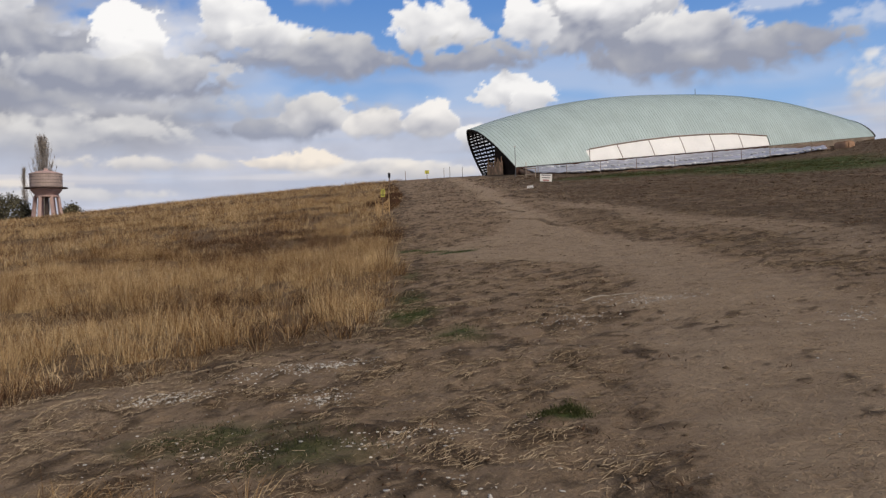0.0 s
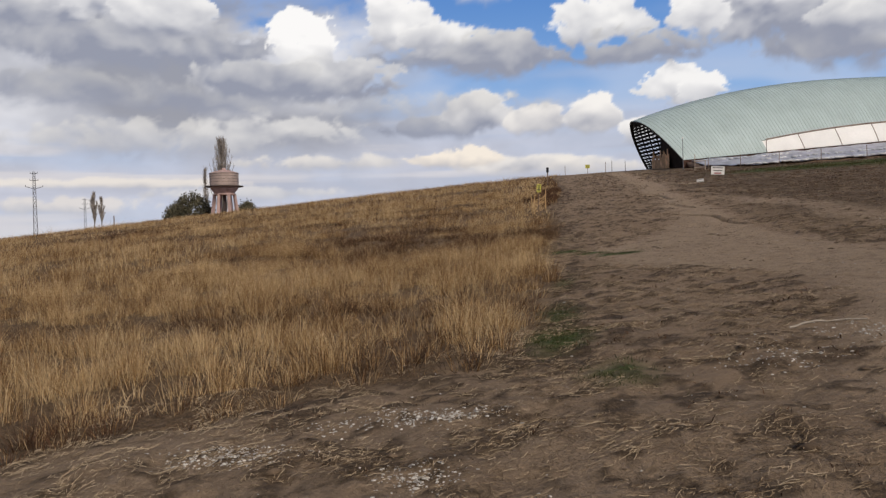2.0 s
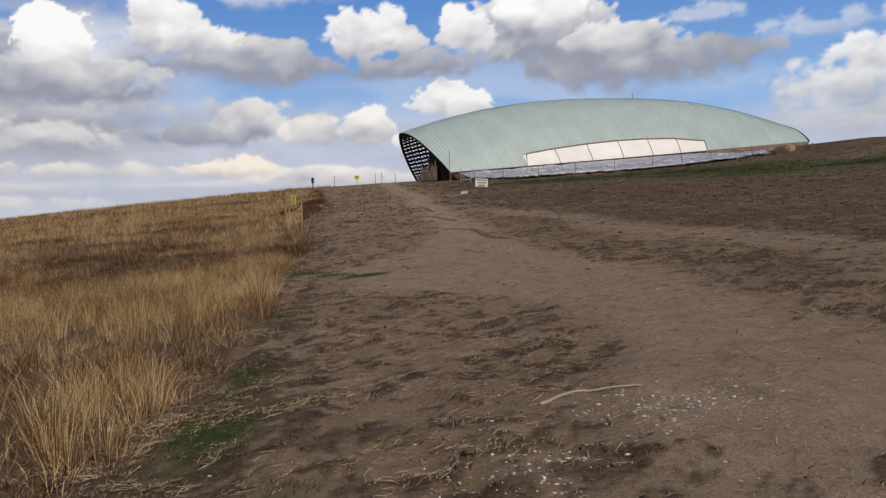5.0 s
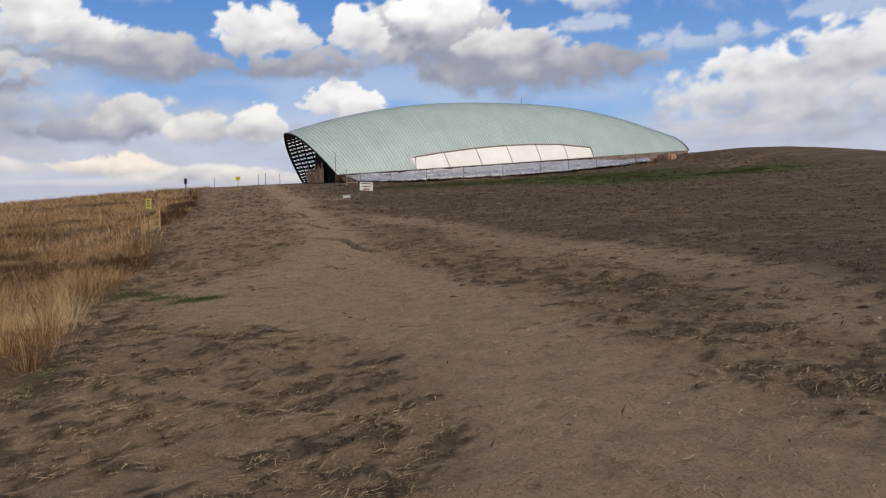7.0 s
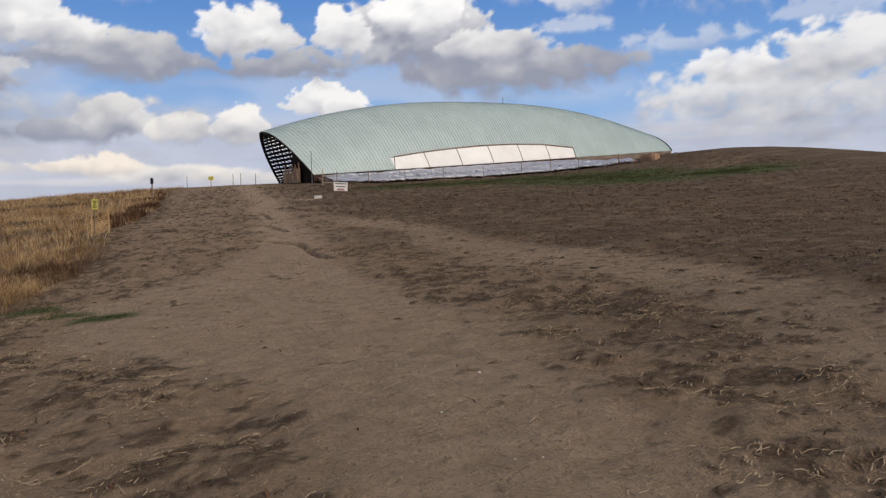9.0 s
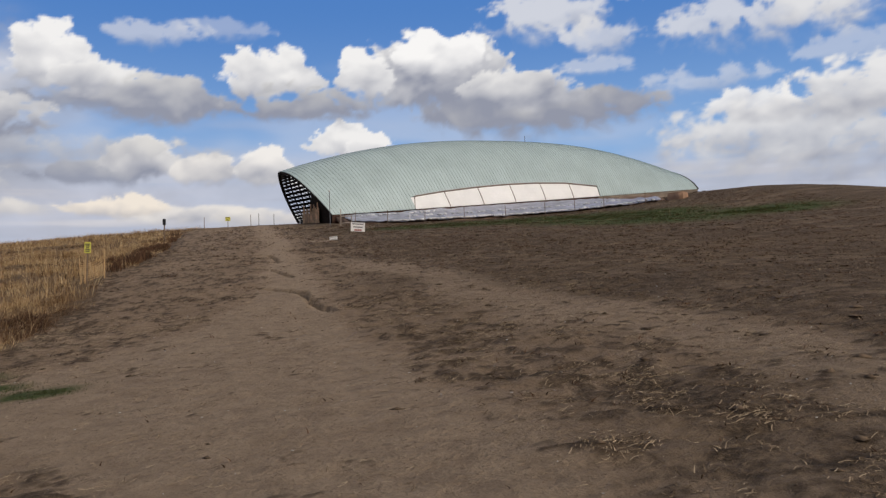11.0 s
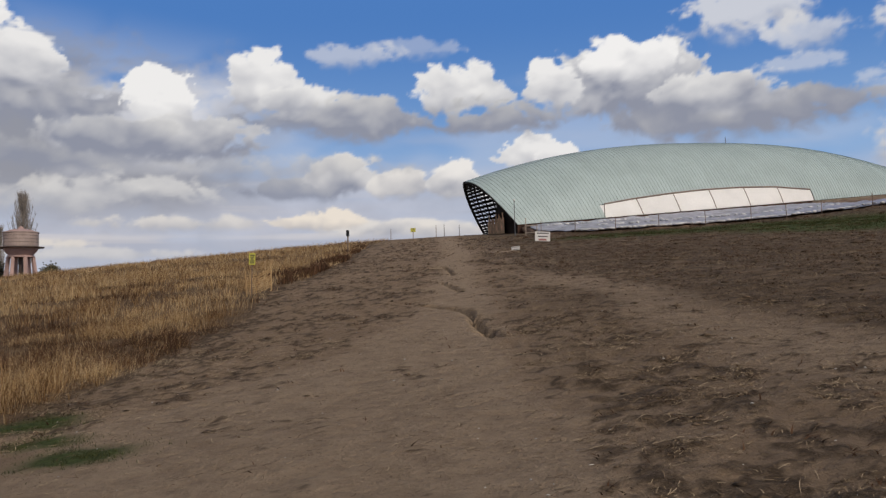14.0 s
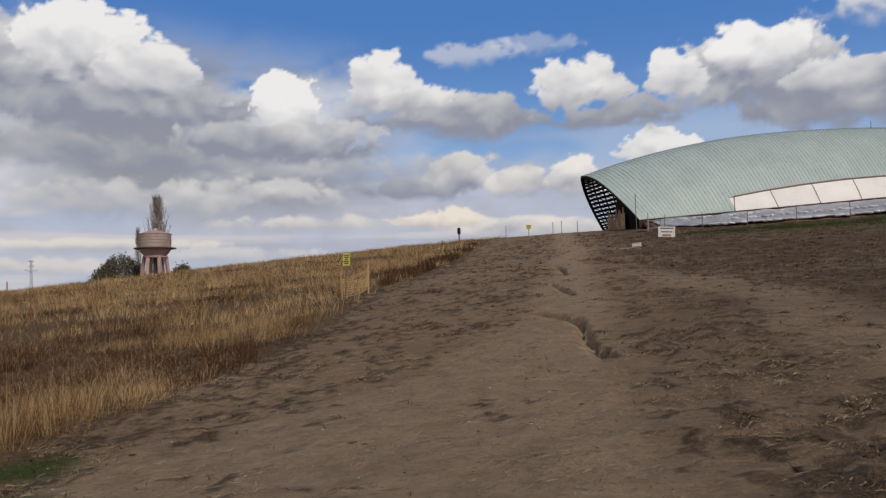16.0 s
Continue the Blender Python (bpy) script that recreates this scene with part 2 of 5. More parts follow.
def blade_material(name, light, mid, rust, through_amount=0.3):
    """Dry stems: colour by patch of ground and from stem to stem, letting some light through."""
    m = bpy.data.materials.new(name)
    m.use_nodes = True
    n, l = m.node_tree.nodes, m.node_tree.links
    tc, geo = n.new("ShaderNodeTexCoord"), n.new("ShaderNodeNewGeometry")
    noise_a, noise_b = n.new("ShaderNodeTexNoise"), n.new("ShaderNodeTexNoise")
    noise_a.inputs["Scale"].default_value, noise_a.inputs["Detail"].default_value = 0.35, 4
    noise_b.inputs["Scale"].default_value, noise_b.inputs["Detail"].default_value = 2.6, 6
    noise_b.inputs["Roughness"].default_value = 0.75
    flat = n.new("ShaderNodeVectorMath")
    flat.operation = "MULTIPLY"
    flat.inputs[1].default_value = (1, 1, 0)
    l.new(tc.outputs["Object"], flat.inputs[0])
    l.new(flat.outputs[0], noise_a.inputs["Vector"])
    l.new(flat.outputs[0], noise_b.inputs["Vector"])
    add = n.new("ShaderNodeMath")
    l.new(noise_a.outputs["Fac"], add.inputs[0])
    l.new(noise_b.outputs["Fac"], add.inputs[1])
    ramp = n.new("ShaderNodeValToRGB")
    ramp.color_ramp.elements[0].position, ramp.color_ramp.elements[0].color = 0.40, (*rust, 1)
    ramp.color_ramp.elements[1].position, ramp.color_ramp.elements[1].color = 0.60, (*light, 1)
    ramp.color_ramp.elements.new(0.49).color = (*mid, 1)
    half = n.new("ShaderNodeMath")
    half.operation = "MULTIPLY_ADD"
    half.inputs[1].default_value = 0.5
    l.new(add.outputs[0], half.inputs[0])
    spread = n.new("ShaderNodeMath")
    spread.operation = "MULTIPLY_ADD"
    spread.inputs[1].default_value, spread.inputs[2].default_value = 0.26, -0.135
    l.new(geo.outputs["Random Per Island"], spread.inputs[0])
    l.new(spread.outputs[0], half.inputs[2])
    l.new(half.outputs[0], ramp.inputs["Fac"])
    n.remove(n["Principled BSDF"])
    dif, tra, mix = n.new("ShaderNodeBsdfDiffuse"), n.new("ShaderNodeBsdfTranslucent"), n.new("ShaderNodeMixShader")
    mix.inputs[0].default_value = through_amount
    l.new(ramp.outputs[0], dif.inputs["Color"])
    l.new(ramp.outputs[0], tra.inputs["Color"])
    l.new(dif.outputs[0], mix.inputs[1])
    l.new(tra.outputs[0], mix.inputs[2])
    l.new(mix.outputs[0], n["Material Output"].inputs["Surface"])
    return m


M_GRASS = blade_material("dry_golden_grass", (0.80, 0.60, 0.34), (0.45, 0.275, 0.12), (0.115, 0.056, 0.025))
M_STRAW = blade_material("grey_straw", (0.50, 0.39, 0.26), (0.31, 0.23, 0.148), (0.12, 0.083, 0.054), 0.1)
M_WEED = blade_material("dead_dark_weeds", (0.15, 0.082, 0.048), (0.10, 0.056, 0.034), (0.05, 0.032, 0.022), 0.1)
M_GREENBLADE = blade_material("short_green_grass", (0.105, 0.108, 0.045), (0.065, 0.075, 0.03), (0.045, 0.05, 0.022), 0.2)


def ground_material():
    m = bpy.data.materials.new("trodden_earth")
    m.use_nodes = True
    n, l = m.node_tree.nodes, m.node_tree.links
    bsdf = n["Principled BSDF"]
    tc = n.new("ShaderNodeTexCoord")

    def tex(scale, detail, rough=0.6):
        t = n.new("ShaderNodeTexNoise")
        t.inputs["Scale"].default_value, t.inputs["Detail"].default_value, t.inputs["Roughness"].default_value = scale, detail, rough
        l.new(tc.outputs["Object"], t.inputs["Vector"])
        return t.outputs["Fac"]

    def attr(name):
        a = n.new("ShaderNodeAttribute")
        a.attribute_name = name
        return a.outputs["Fac"]

    def stretch(v, lo, hi):
        r = n.new("ShaderNodeMapRange")
        r.inputs["From Min"].default_value, r.inputs["From Max"].default_value = lo, hi
        l.new(v, r.inputs["Value"])
        return r.outputs[0]

    def mul(a, b):
        q = n.new("ShaderNodeMath")
        q.operation = "MULTIPLY"
        l.new(a, q.inputs[0])
        l.new(b, q.inputs[1])
        return q.outputs[0]

    def add(a, b, k=1.0, off=0.0):
        q = n.new("ShaderNodeMath")
        q.operation = "MULTIPLY_ADD"
        l.new(b, q.inputs[0])
        q.inputs[1].default_value = k
        if a is None:
            q.inputs[2].default_value = off
        else:
            l.new(a, q.inputs[2])
        return q.outputs[0]

    def blend(f, a, b):
        q = n.new("ShaderNodeMix")
        q.data_type = "RGBA"
        l.new(f, q.inputs["Factor"])
        for v, s in ((a, "A"), (b, "B")):
            if isinstance(v, tuple):
                q.inputs[s].default_value = (*v, 1)
            else:
                l.new(v, q.inputs[s])
        return q.outputs["Result"]

    wide, mid, fine, grit = tex(0.45, 6), tex(3.2, 6, 0.7), tex(17, 6, 0.75), tex(70, 3, 0.7)
    dirt = blend(stretch(mid, 0.36, 0.64), (0.228, 0.162, 0.107), (0.377, 0.276, 0.183))
    dirt = blend(stretch(wide, 0.36, 0.66), (0.265, 0.189, 0.125), dirt)
    pale = blend(stretch(mid, 0.36, 0.64), (0.29, 0.212, 0.143), (0.405, 0.301, 0.203))
    dirt = blend(stretch(add(attr("track"), wide, 0.7, 0.0), 0.55, 1.25), dirt, pale)
    dirt = blend(stretch(fine, 0.57, 0.74), dirt, (0.135, 0.095, 0.063))
    dirt = blend(stretch(grit, 0.62, 0.76), dirt, (0.40, 0.31, 0.215))
    humus = blend(stretch(mid, 0.38, 0.62), (0.055, 0.039, 0.026), (0.145, 0.102, 0.066))
    humus = blend(stretch(fine, 0.48, 0.66), humus, (0.20, 0.143, 0.093))
    ragged = add(attr("turf"), fine, 1.5, 0.0)
    ragged = add(ragged, mid, 1.1, 0.0)
    col = blend(stretch(ragged, 1.45, 2.05), dirt, humus)
    col = blend(mul(attr("humus"), stretch(wide, 0.22, 0.54)), col, humus)
    # dry grass floor; its dark tone includes painted shade between the stems
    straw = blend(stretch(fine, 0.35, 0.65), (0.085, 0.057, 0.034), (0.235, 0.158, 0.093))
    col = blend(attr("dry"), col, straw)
    green = blend(stretch(fine, 0.3, 0.7), (0.038, 0.052, 0.018), (0.10, 0.125, 0.040))
    col = blend(stretch(mul(attr("green"), stretch(mid, 0.2, 0.5)), 0.08, 0.5), col, green)
    col = blend(stretch(mul(attr("chalk"), stretch(fine, 0.42, 0.7)), 0.3, 0.8), col, (0.42, 0.38, 0.33))
    l.new(col, bsdf.inputs["Base Color"])
    bsdf.inputs["Roughness"].default_value = 0.95
    bsdf.inputs["Specular IOR Level"].default_value = 0.12
    b0, b1, b2 = n.new("ShaderNodeBump"), n.new("ShaderNodeBump"), n.new("ShaderNodeBump")
    b0.inputs["Strength"].default_value, b0.inputs["Distance"].default_value = 0.9, 0.17
    l.new(mid, b0.inputs["Height"])
    l.new(b0.outputs[0], b1.inputs["Normal"])
    b1.inputs["Strength"].default_value, b1.inputs["Distance"].default_value = 0.9, 0.04
    b2.inputs["Strength"].default_value, b2.inputs["Distance"].default_value = 0.6, 0.008
    l.new(fine, b1.inputs["Height"])
    l.new(grit, b2.inputs["Height"])
    l.new(b1.outputs[0], b2.inputs["Normal"])
    l.new(b2.outputs[0], bsdf.inputs["Normal"])
    return m


# ---------------- mesh helpers ----------------
def array_mesh(name, verts, faces, mat=None, smooth_shade=False):
    """A mesh from computed arrays; faces all have the same number of corners."""
    me = bpy.data.meshes.new(name)
    verts, faces = np.asarray(verts, np.float32), np.asarray(faces, np.int32)
    k = faces.shape[1]
    me.vertices.add(len(verts))
    me.vertices.foreach_set("co", verts.ravel())
    me.loops.add(faces.size)
    me.loops.foreach_set("vertex_index", faces.ravel())
    me.polygons.add(len(faces))
    me.polygons.foreach_set("loop_start", np.arange(len(faces), dtype=np.int32) * k)
    me.polygons.foreach_set("loop_total", np.full(len(faces), k, np.int32))
    me.update(calc_edges=True)
    if smooth_shade:
        me.polygons.foreach_set("use_smooth", np.ones(len(faces), bool))
    if mat:
        me.materials.append(mat)
    return me


def grid_faces(nx, ny):
    i, j = np.meshgrid(np.arange(nx - 1), np.arange(ny - 1), indexing="ij")
    a = (i * ny + j).ravel()
    return np.stack([a, a + ny, a + ny + 1, a + 1], 1)


def part(name, bm, mat, parent=None, label="", at=None, smooth_shade=False):
    me = bpy.data.meshes.new(name)
    bm.to_mesh(me)
    bm.free()
    me.materials.append(mat)
    if smooth_shade:
        me.polygons.foreach_set("use_smooth", np.ones(len(me.polygons), bool))
    ob = new(name, me)
    if parent:
        ob.parent = parent
    if at:
        ob.matrix_basis = at
    if label:
        ob["label"] = label
    return ob


def base_empty(name, m, label, category, group=""):
    ob = new(name)
    ob.empty_display_size = 0.2
    ob.matrix_basis = m
    return tagged(ob, label, category, group)


def box(bm, x0, y0, z0, x1, y1, z1, m=None, bevel=0.0):
    r = bmesh.ops.create_cube(bm, size=1, matrix=(m or Matrix()) @ Matrix.LocRotScale(((x0 + x1) / 2, (y0 + y1) / 2, (z0 + z1) / 2), None, (x1 - x0, y1 - y0, z1 - z0)))
    if bevel:
        edges = {e for v in r["verts"] for e in v.link_edges}
        bmesh.ops.bevel(bm, geom=list(edges), offset=bevel, segments=2, affect="EDGES")


def rod(bm, a, b, r0, r1=None, sides=8):
    """A tapered rod from a to b."""
    a, b = Vector(a), Vector(b)
    d = b - a
    m = Matrix.Translation((a + b) / 2) @ d.to_track_quat("Z", "Y").to_matrix().to_4x4()
    bmesh.ops.create_cone(bm, cap_ends=True, segments=sides, radius1=r0, radius2=r0 if r1 is None else r1, depth=d.length, matrix=m)


def lathe(bm, profile, sides=32, cap=True):
    rings = [[bm.verts.new((r * math.cos(2 * math.pi * k / sides), r * math.sin(2 * math.pi * k / sides), z)) for k in range(sides)] for r, z in profile]
    for p0, p1 in zip(rings, rings[1:]):
        for k in range(sides):
            bm.faces.new((p0[k], p0[(k + 1) % sides], p1[(k + 1) % sides], p1[k]))
    if cap:
        bm.faces.new(rings[0][::-1])
        bm.faces.new(rings[-1])


# ---------------- the sky ----------------
def sky_backdrop():
    az = np.concatenate([np.arange(-180, -46, 2.0), np.arange(-46, 46, 0.13), np.arange(46, 181, 2.0)])
    el = np.concatenate([np.arange(-3, 1, 0.5), np.arange(1, 26, 0.12), np.arange(26, 28.1, 1.0)])
    A, E = np.meshgrid(az, el, indexing="ij")
    blue_low, blue_high = np.array([0.30, 0.50, 0.80]), np.array([0.085, 0.23, 0.58])
    t = smooth(4, 20, E)[..., None]
    col = blue_low * (1 - t) + blue_high * t

    def lay(alpha, c):
        nonlocal col
        col = col * (1 - alpha[..., None]) + c * alpha[..., None]

    wx = A + 2.2 * (fbm(A * 0.16 + 31, E * 0.25, 3) - 0.5)
    wy = E + 1.2 * (fbm(A * 0.2, E * 0.3 + 12, 3) - 0.5)
    puff = 1 - np.abs(2 * fbm(wx * 0.33, wy * 0.45, 5, 0.55) - 1)
    soft = fbm(wx * 0.12, wy * 0.5, 5)
    lumps = fbm(wx * 0.5 + 50, wy * 0.75 + 7, 5, 0.55)
    curls = fbm(wx * 1.1 + 20, wy * 1.5 + 3, 4, 0.55)

    def heap(a, e):
        return fbm(a * 0.42 + 50, e * 0.65 + 7, 3, 0.5)

    relief = heap(wx, wy) - heap(wx + 0.6, wy + 0.7)
    WHITE, GREY, MAUVE, WARM = np.array([0.92, 0.905, 0.895]), np.array([0.305, 0.325, 0.405]), np.array([0.54, 0.55, 0.63]), np.array([0.95, 0.80, 0.62])

    # thin low layers: mauve veils near the horizon
    veil = smooth(12.0, 6.0, E + 5 * (soft - 0.5) + 0.045 * np.clip(A, -30, 25) + 3.0 * smooth(14, 24, A) * smooth(30, 20, A)) * (0.55 + 0.45 * soft)
    lay(np.clip(veil * 1.15, 0, 0.97), MAUVE * (0.92 + 0.25 * lumps[..., None]))
    streak = smooth(0.50, 0.68, fbm(A * 0.07 + 3, E * 1.1, 4)) * smooth(10, 6, E)
    lay(streak * 0.6, np.array([0.74, 0.70, 0.70]))
    lay(smooth(0.52, 0.7, fbm(A * 0.06 + 40, E * 1.0 + 5, 4)) * smooth(11, 7, E) * 0.4, np.array([0.44, 0.46, 0.55]))
    outside = smooth(44, 60, np.abs(A)) + smooth(22, 27, E)
    lay(np.clip(outside, 0, 1) * smooth(0.40, 0.60, soft), MAUVE * 1.05)

    def cloud(a, e, w, up, down, bright=1.0, dark=0.0, edge=0.35, warm=0.0, ragged=1.0, opacity=1.0):
        """One heap of cloud: centre, half width and height above and below it, how lit its top and how grey its foot are."""
        dv = np.where(E > e, (E - e) / up, (e - E) / down)
        d = 1 - ((A - a) / w) ** 2 - dv**2 + 1.25 * ragged * (1.1 * (puff - 0.62) + 1.2 * (lumps - 0.5) + 0.9 * (curls - 0.5))
        wide_edge = edge * np.where(E > e, 1.0, 1.0 + 2.6 * np.clip((e - E) / down, 0, 1))
        alpha = smooth(0.0, 1.0, d / wide_edge) * opacity
        lit = np.clip(0.50 + 0.55 * (E - e) / np.where(E > e, up, down) + 0.45 * (lumps - 0.5) + 0.22 * (curls - 0.5) + 0.75 * relief + 0.28 * smooth(0.55, 0.0, d) * smooth(-0.6, 0.2, (E - e) / up) - dark, 0, 1)
        lit = lit[..., None] ** 0.9
        top = (WHITE * (1 - warm) + WARM * warm) * bright
        lay(alpha, GREY * (1 - lit) + top * lit)

    # pale haze hanging between and under the heaps
    under = smooth(0.42, 0.62, fbm(wx * 0.09 + 14, wy * 0.22 + 6, 4)) * smooth(8, 10, E) * smooth(17, 12, E + 0.12 * A)
    lay(under * 0.40, np.array([0.60, 0.65, 0.77]))
    # high wisps
    for a, e, w, h, o in ((-7.5, 16.8, 3, 0.9, 0.5), (20.5, 17.6, 4.5, 1.6, 0.75), (23, 16.2, 2.5, 1.3, 0.6), (33, 16.2, 5, 1.8, 0.7), (38, 17.2, 4, 2.2, 0.7), (22, 14.2, 3, 0.7, 0.45), (30, 12.8, 4, 0.9, 0.45), (-3, 17.2, 2.5, 0.7, 0.3), (40, 13.5, 4, 1.0, 0.4)):
        cloud(a, e, w, h, h, 0.92, -0.4, 1.1, 0, 1.8, o)
    # the broad grey mass on the sun's far side
    mass = smooth(-11, -20, A + 5 * (soft - 0.5)) * smooth(18.5, 14, E + 6 * (lumps - 0.5) + 0.10 * (A + 30)) * smooth(4.5, 8.5, E + 3 * (soft - 0.5))
    slow = fbm(wx * 0.10 + 9, wy * 0.28 + 2, 4, 0.45)
    lay(mass * 0.95, MAUVE * 0.60 + (0.95 * np.clip(1.7 * (slow - 0.34) + 0.35 * (lumps - 0.5), 0, 1))[..., None] * np.array([0.62, 0.61, 0.60]))
    # low row near the skyline
    cloud(-31, 6.8, 9, 1.6, 1.4, 0.80, 0.0, 1.0, 0.1, 1.4, 0.7)
    cloud(-22, 7.4, 5, 1.3, 1.2, 0.85, -0.1, 1.0, 0.05, 1.5, 0.75)
    cloud(-36, 2.6, 5, 0.7, 0.7, 0.9, -0.2, 0.9, 0.5, 1.4, 0.6)
    cloud(-25, 3.4, 6, 0.6, 0.5, 0.85, -0.2, 0.9, 0.2, 1.4, 0.6)
    cloud(-36, 10.0, 8, 1.6, 1.6, 0.62, 0.35, 0.9, 0, 1.0, 0.8)
    cloud(-27, 9.6, 6, 1.3, 1.2, 0.62, 0.4, 0.9, 0, 1.0, 0.8)
    cloud(-33, 4.1, 9, 0.45, 0.35, 0.92, -0.3, 0.9, 0.45, 1.1, 0.75)
    cloud(-19.5, 5.4, 5.5, 0.7, 0.6, 0.88, -0.2, 1.0, 0.3, 1.5, 0.8)
    cloud(-6.0, 5.0, 4.5, 0.7, 0.8, 0.92, -0.2, 0.7, 0.3, 0.8, 0.85)
    cloud(-1.2, 4.6, 3.5, 0.9, 0.9, 0.92, -0.1, 0.7, 0.3, 0.8, 0.85)
    cloud(-10.5, 5.5, 3.0, 0.9, 0.6, 1.0, -0.25, 0.6, 0.6, 1.4, 0.95)
    cloud(-12, 7.6, 4.5, 1.0, 0.9, 0.7, 0.45, 0.6, 0, 0.9, 0.9)
    cloud(-8.5, 8.4, 2.6, 1.7, 1.0, 0.97, 0.0, 0.4, 0.1, 0.9)
    cloud(-4.6, 7.9, 2.4, 1.2, 1.0, 0.97, 0.0, 0.4, 0.2, 0.9)
    cloud(-0.8, 7.9, 2.0, 1.7, 1.2, 1.0, -0.1, 0.35, 0.15, 0.9)
    cloud(2.5, 6.8, 1.6, 1.0, 1.0, 1.0, -0.1, 0.4, 0.1, 0.9)
    # right bank
    cloud(36, 8.6, 10, 2.6, 4.0, 0.9, -0.05, 0.9, 0.03, 1.0, 0.9)
    cloud(40, 10.8, 6, 2.2, 2.0, 0.95, -0.1, 0.6, 0, 1.0, 0.95)
    cloud(33.5, 10.8, 3, 1.2, 1.2, 1.0, -0.2, 0.5, 0, 1.0, 0.9)
    cloud(-13, 9.2, 9, 1.1, 1.6, 0.72, 0.05, 1.1, 0.05, 1.4, 0.65)
    cloud(-8.5, 12.4, 9.5, 1.1, 1.3, 0.62, 0.30, 0.9, 0, 1.3, 0.85)
    cloud(3.5, 12.6, 6, 1.2, 1.4, 0.66, 0.32, 0.8, 0, 1.3, 0.85)
    # left heap: grey belly, towers
    cloud(-32, 12.9, 10.0, 2.4, 1.8, 0.80, 0.38, 0.6, 0, 1.0)
    cloud(-39, 15.0, 7.0, 3.5, 2.0, 0.88, 0.22, 0.6, 0, 1.0)
    cloud(-34.0, 16.6, 4.0, 2.9, 2.2, 1.04, -0.25, 0.3, 0, 0.9)
    cloud(-30.0, 15.2, 3.2, 2.4, 1.8, 1.0, -0.10, 0.35, 0, 0.9)
    cloud(-20.6, 13.4, 2.2, 2.4, 2.2, 1.05, -0.35, 0.3, 0, 1.7)
    cloud(-18.5, 11.0, 5.0, 1.7, 1.6, 0.88, 0.28, 0.45, 0, 0.9)
    cloud(-24, 10.9, 4.5, 1.5, 1.3, 0.8, 0.40, 0.5, 0, 0.9)
    cloud(-14.0, 14.4, 3.2, 2.6, 1.9, 1.02, -0.12, 0.35, 0, 1.0)
    cloud(-11.5, 13.6, 2.4, 1.5, 1.4, 0.97, 0.05, 0.4, 0, 1.0)
    cloud(-6.8, 12.6, 4.2, 1.6, 1.6, 0.78, 0.36, 0.5, 0, 0.9)
    # middle heap and the great one over the shelter
    cloud(4.6, 9.6, 1.9, 1.9, 1.2, 1.0, -0.10, 0.4, 0, 1.7)
    cloud(6.6, 9.1, 1.6, 1.3, 1.0, 1.0, -0.05, 0.4, 0, 1.7)
    cloud(0.4, 14.0, 4.2, 2.3, 2.0, 1.0, -0.08, 0.4, 0, 1.0)
    cloud(2.5, 12.3, 5.0, 1.6, 1.5, 0.7, 0.36, 0.6, 0, 1.0)
    cloud(18.5, 11.4, 8.0, 2.1, 1.9, 0.66, 0.46, 0.6, 0, 0.9)
    cloud(11.6, 14.2, 5.2, 2.8, 2.2, 0.95, 0.24, 0.35, 0, 0.9)
    cloud(11.8, 15.6, 3.2, 1.7, 1.4, 1.08, -0.30, 0.3, 0, 0.8)
    cloud(6.3, 14.2, 2.2, 1.9, 1.6, 1.02, -0.15, 0.35, 0, 0.8)
    cloud(17.8, 13.0, 4.2, 1.6, 1.5, 0.92, 0.12, 0.4, 0, 0.9)
    haze = smooth(3.5, -0.5, E) * 0.35
    lay(haze, np.array([0.62, 0.64, 0.70]))

    R = 2600.0
    a, e = np.radians(A), np.radians(E)
    V = np.stack([2 + R * np.cos(e) * np.sin(a), 8 + R * np.cos(e) * np.cos(a), 1.9 + R * np.sin(e)], -1).reshape(-1, 3)
    m = bpy.data.materials.new("cloudy_sky")
    m.use_nodes = True
    n, l = m.node_tree.nodes, m.node_tree.links
    n.remove(n["Principled BSDF"])
    em, at = n.new("ShaderNodeEmission"), n.new("ShaderNodeAttribute")
    at.attribute_name = "sky"
    l.new(at.outputs["Color"], em.inputs["Color"])
    l.new(em.outputs[0], n["Material Output"].inputs["Surface"])
    m.cycles.emission_sampling = "NONE"
    me = array_mesh("sky_backdrop", V, grid_faces(len(az), len(el)), m)
    ca = me.attributes.new("sky", "FLOAT_COLOR", "POINT")
    ca.data.foreach_set("color", np.concatenate([col.reshape(-1, 3), np.ones((len(V), 1))], 1).astype(np.float32).ravel())
    tagged(new("backdrop", me), "blue afternoon sky with heaped white and grey clouds", "sky", kind="structure")


sky_backdrop()


# ---------------- ground ----------------
def spaced(fine0, fine1, step, low, high, growth):
    core = np.arange(fine0, fine1, step)
    up, down, s = [fine1], [fine0], step
    while up[-1] < high:
        s *= growth
        up.append(up[-1] + s)
    s = step
    while down[-1] > low:
        s *= growth
        down.append(down[-1] - s)
    return np.concatenate([down[:0:-1], core, up])


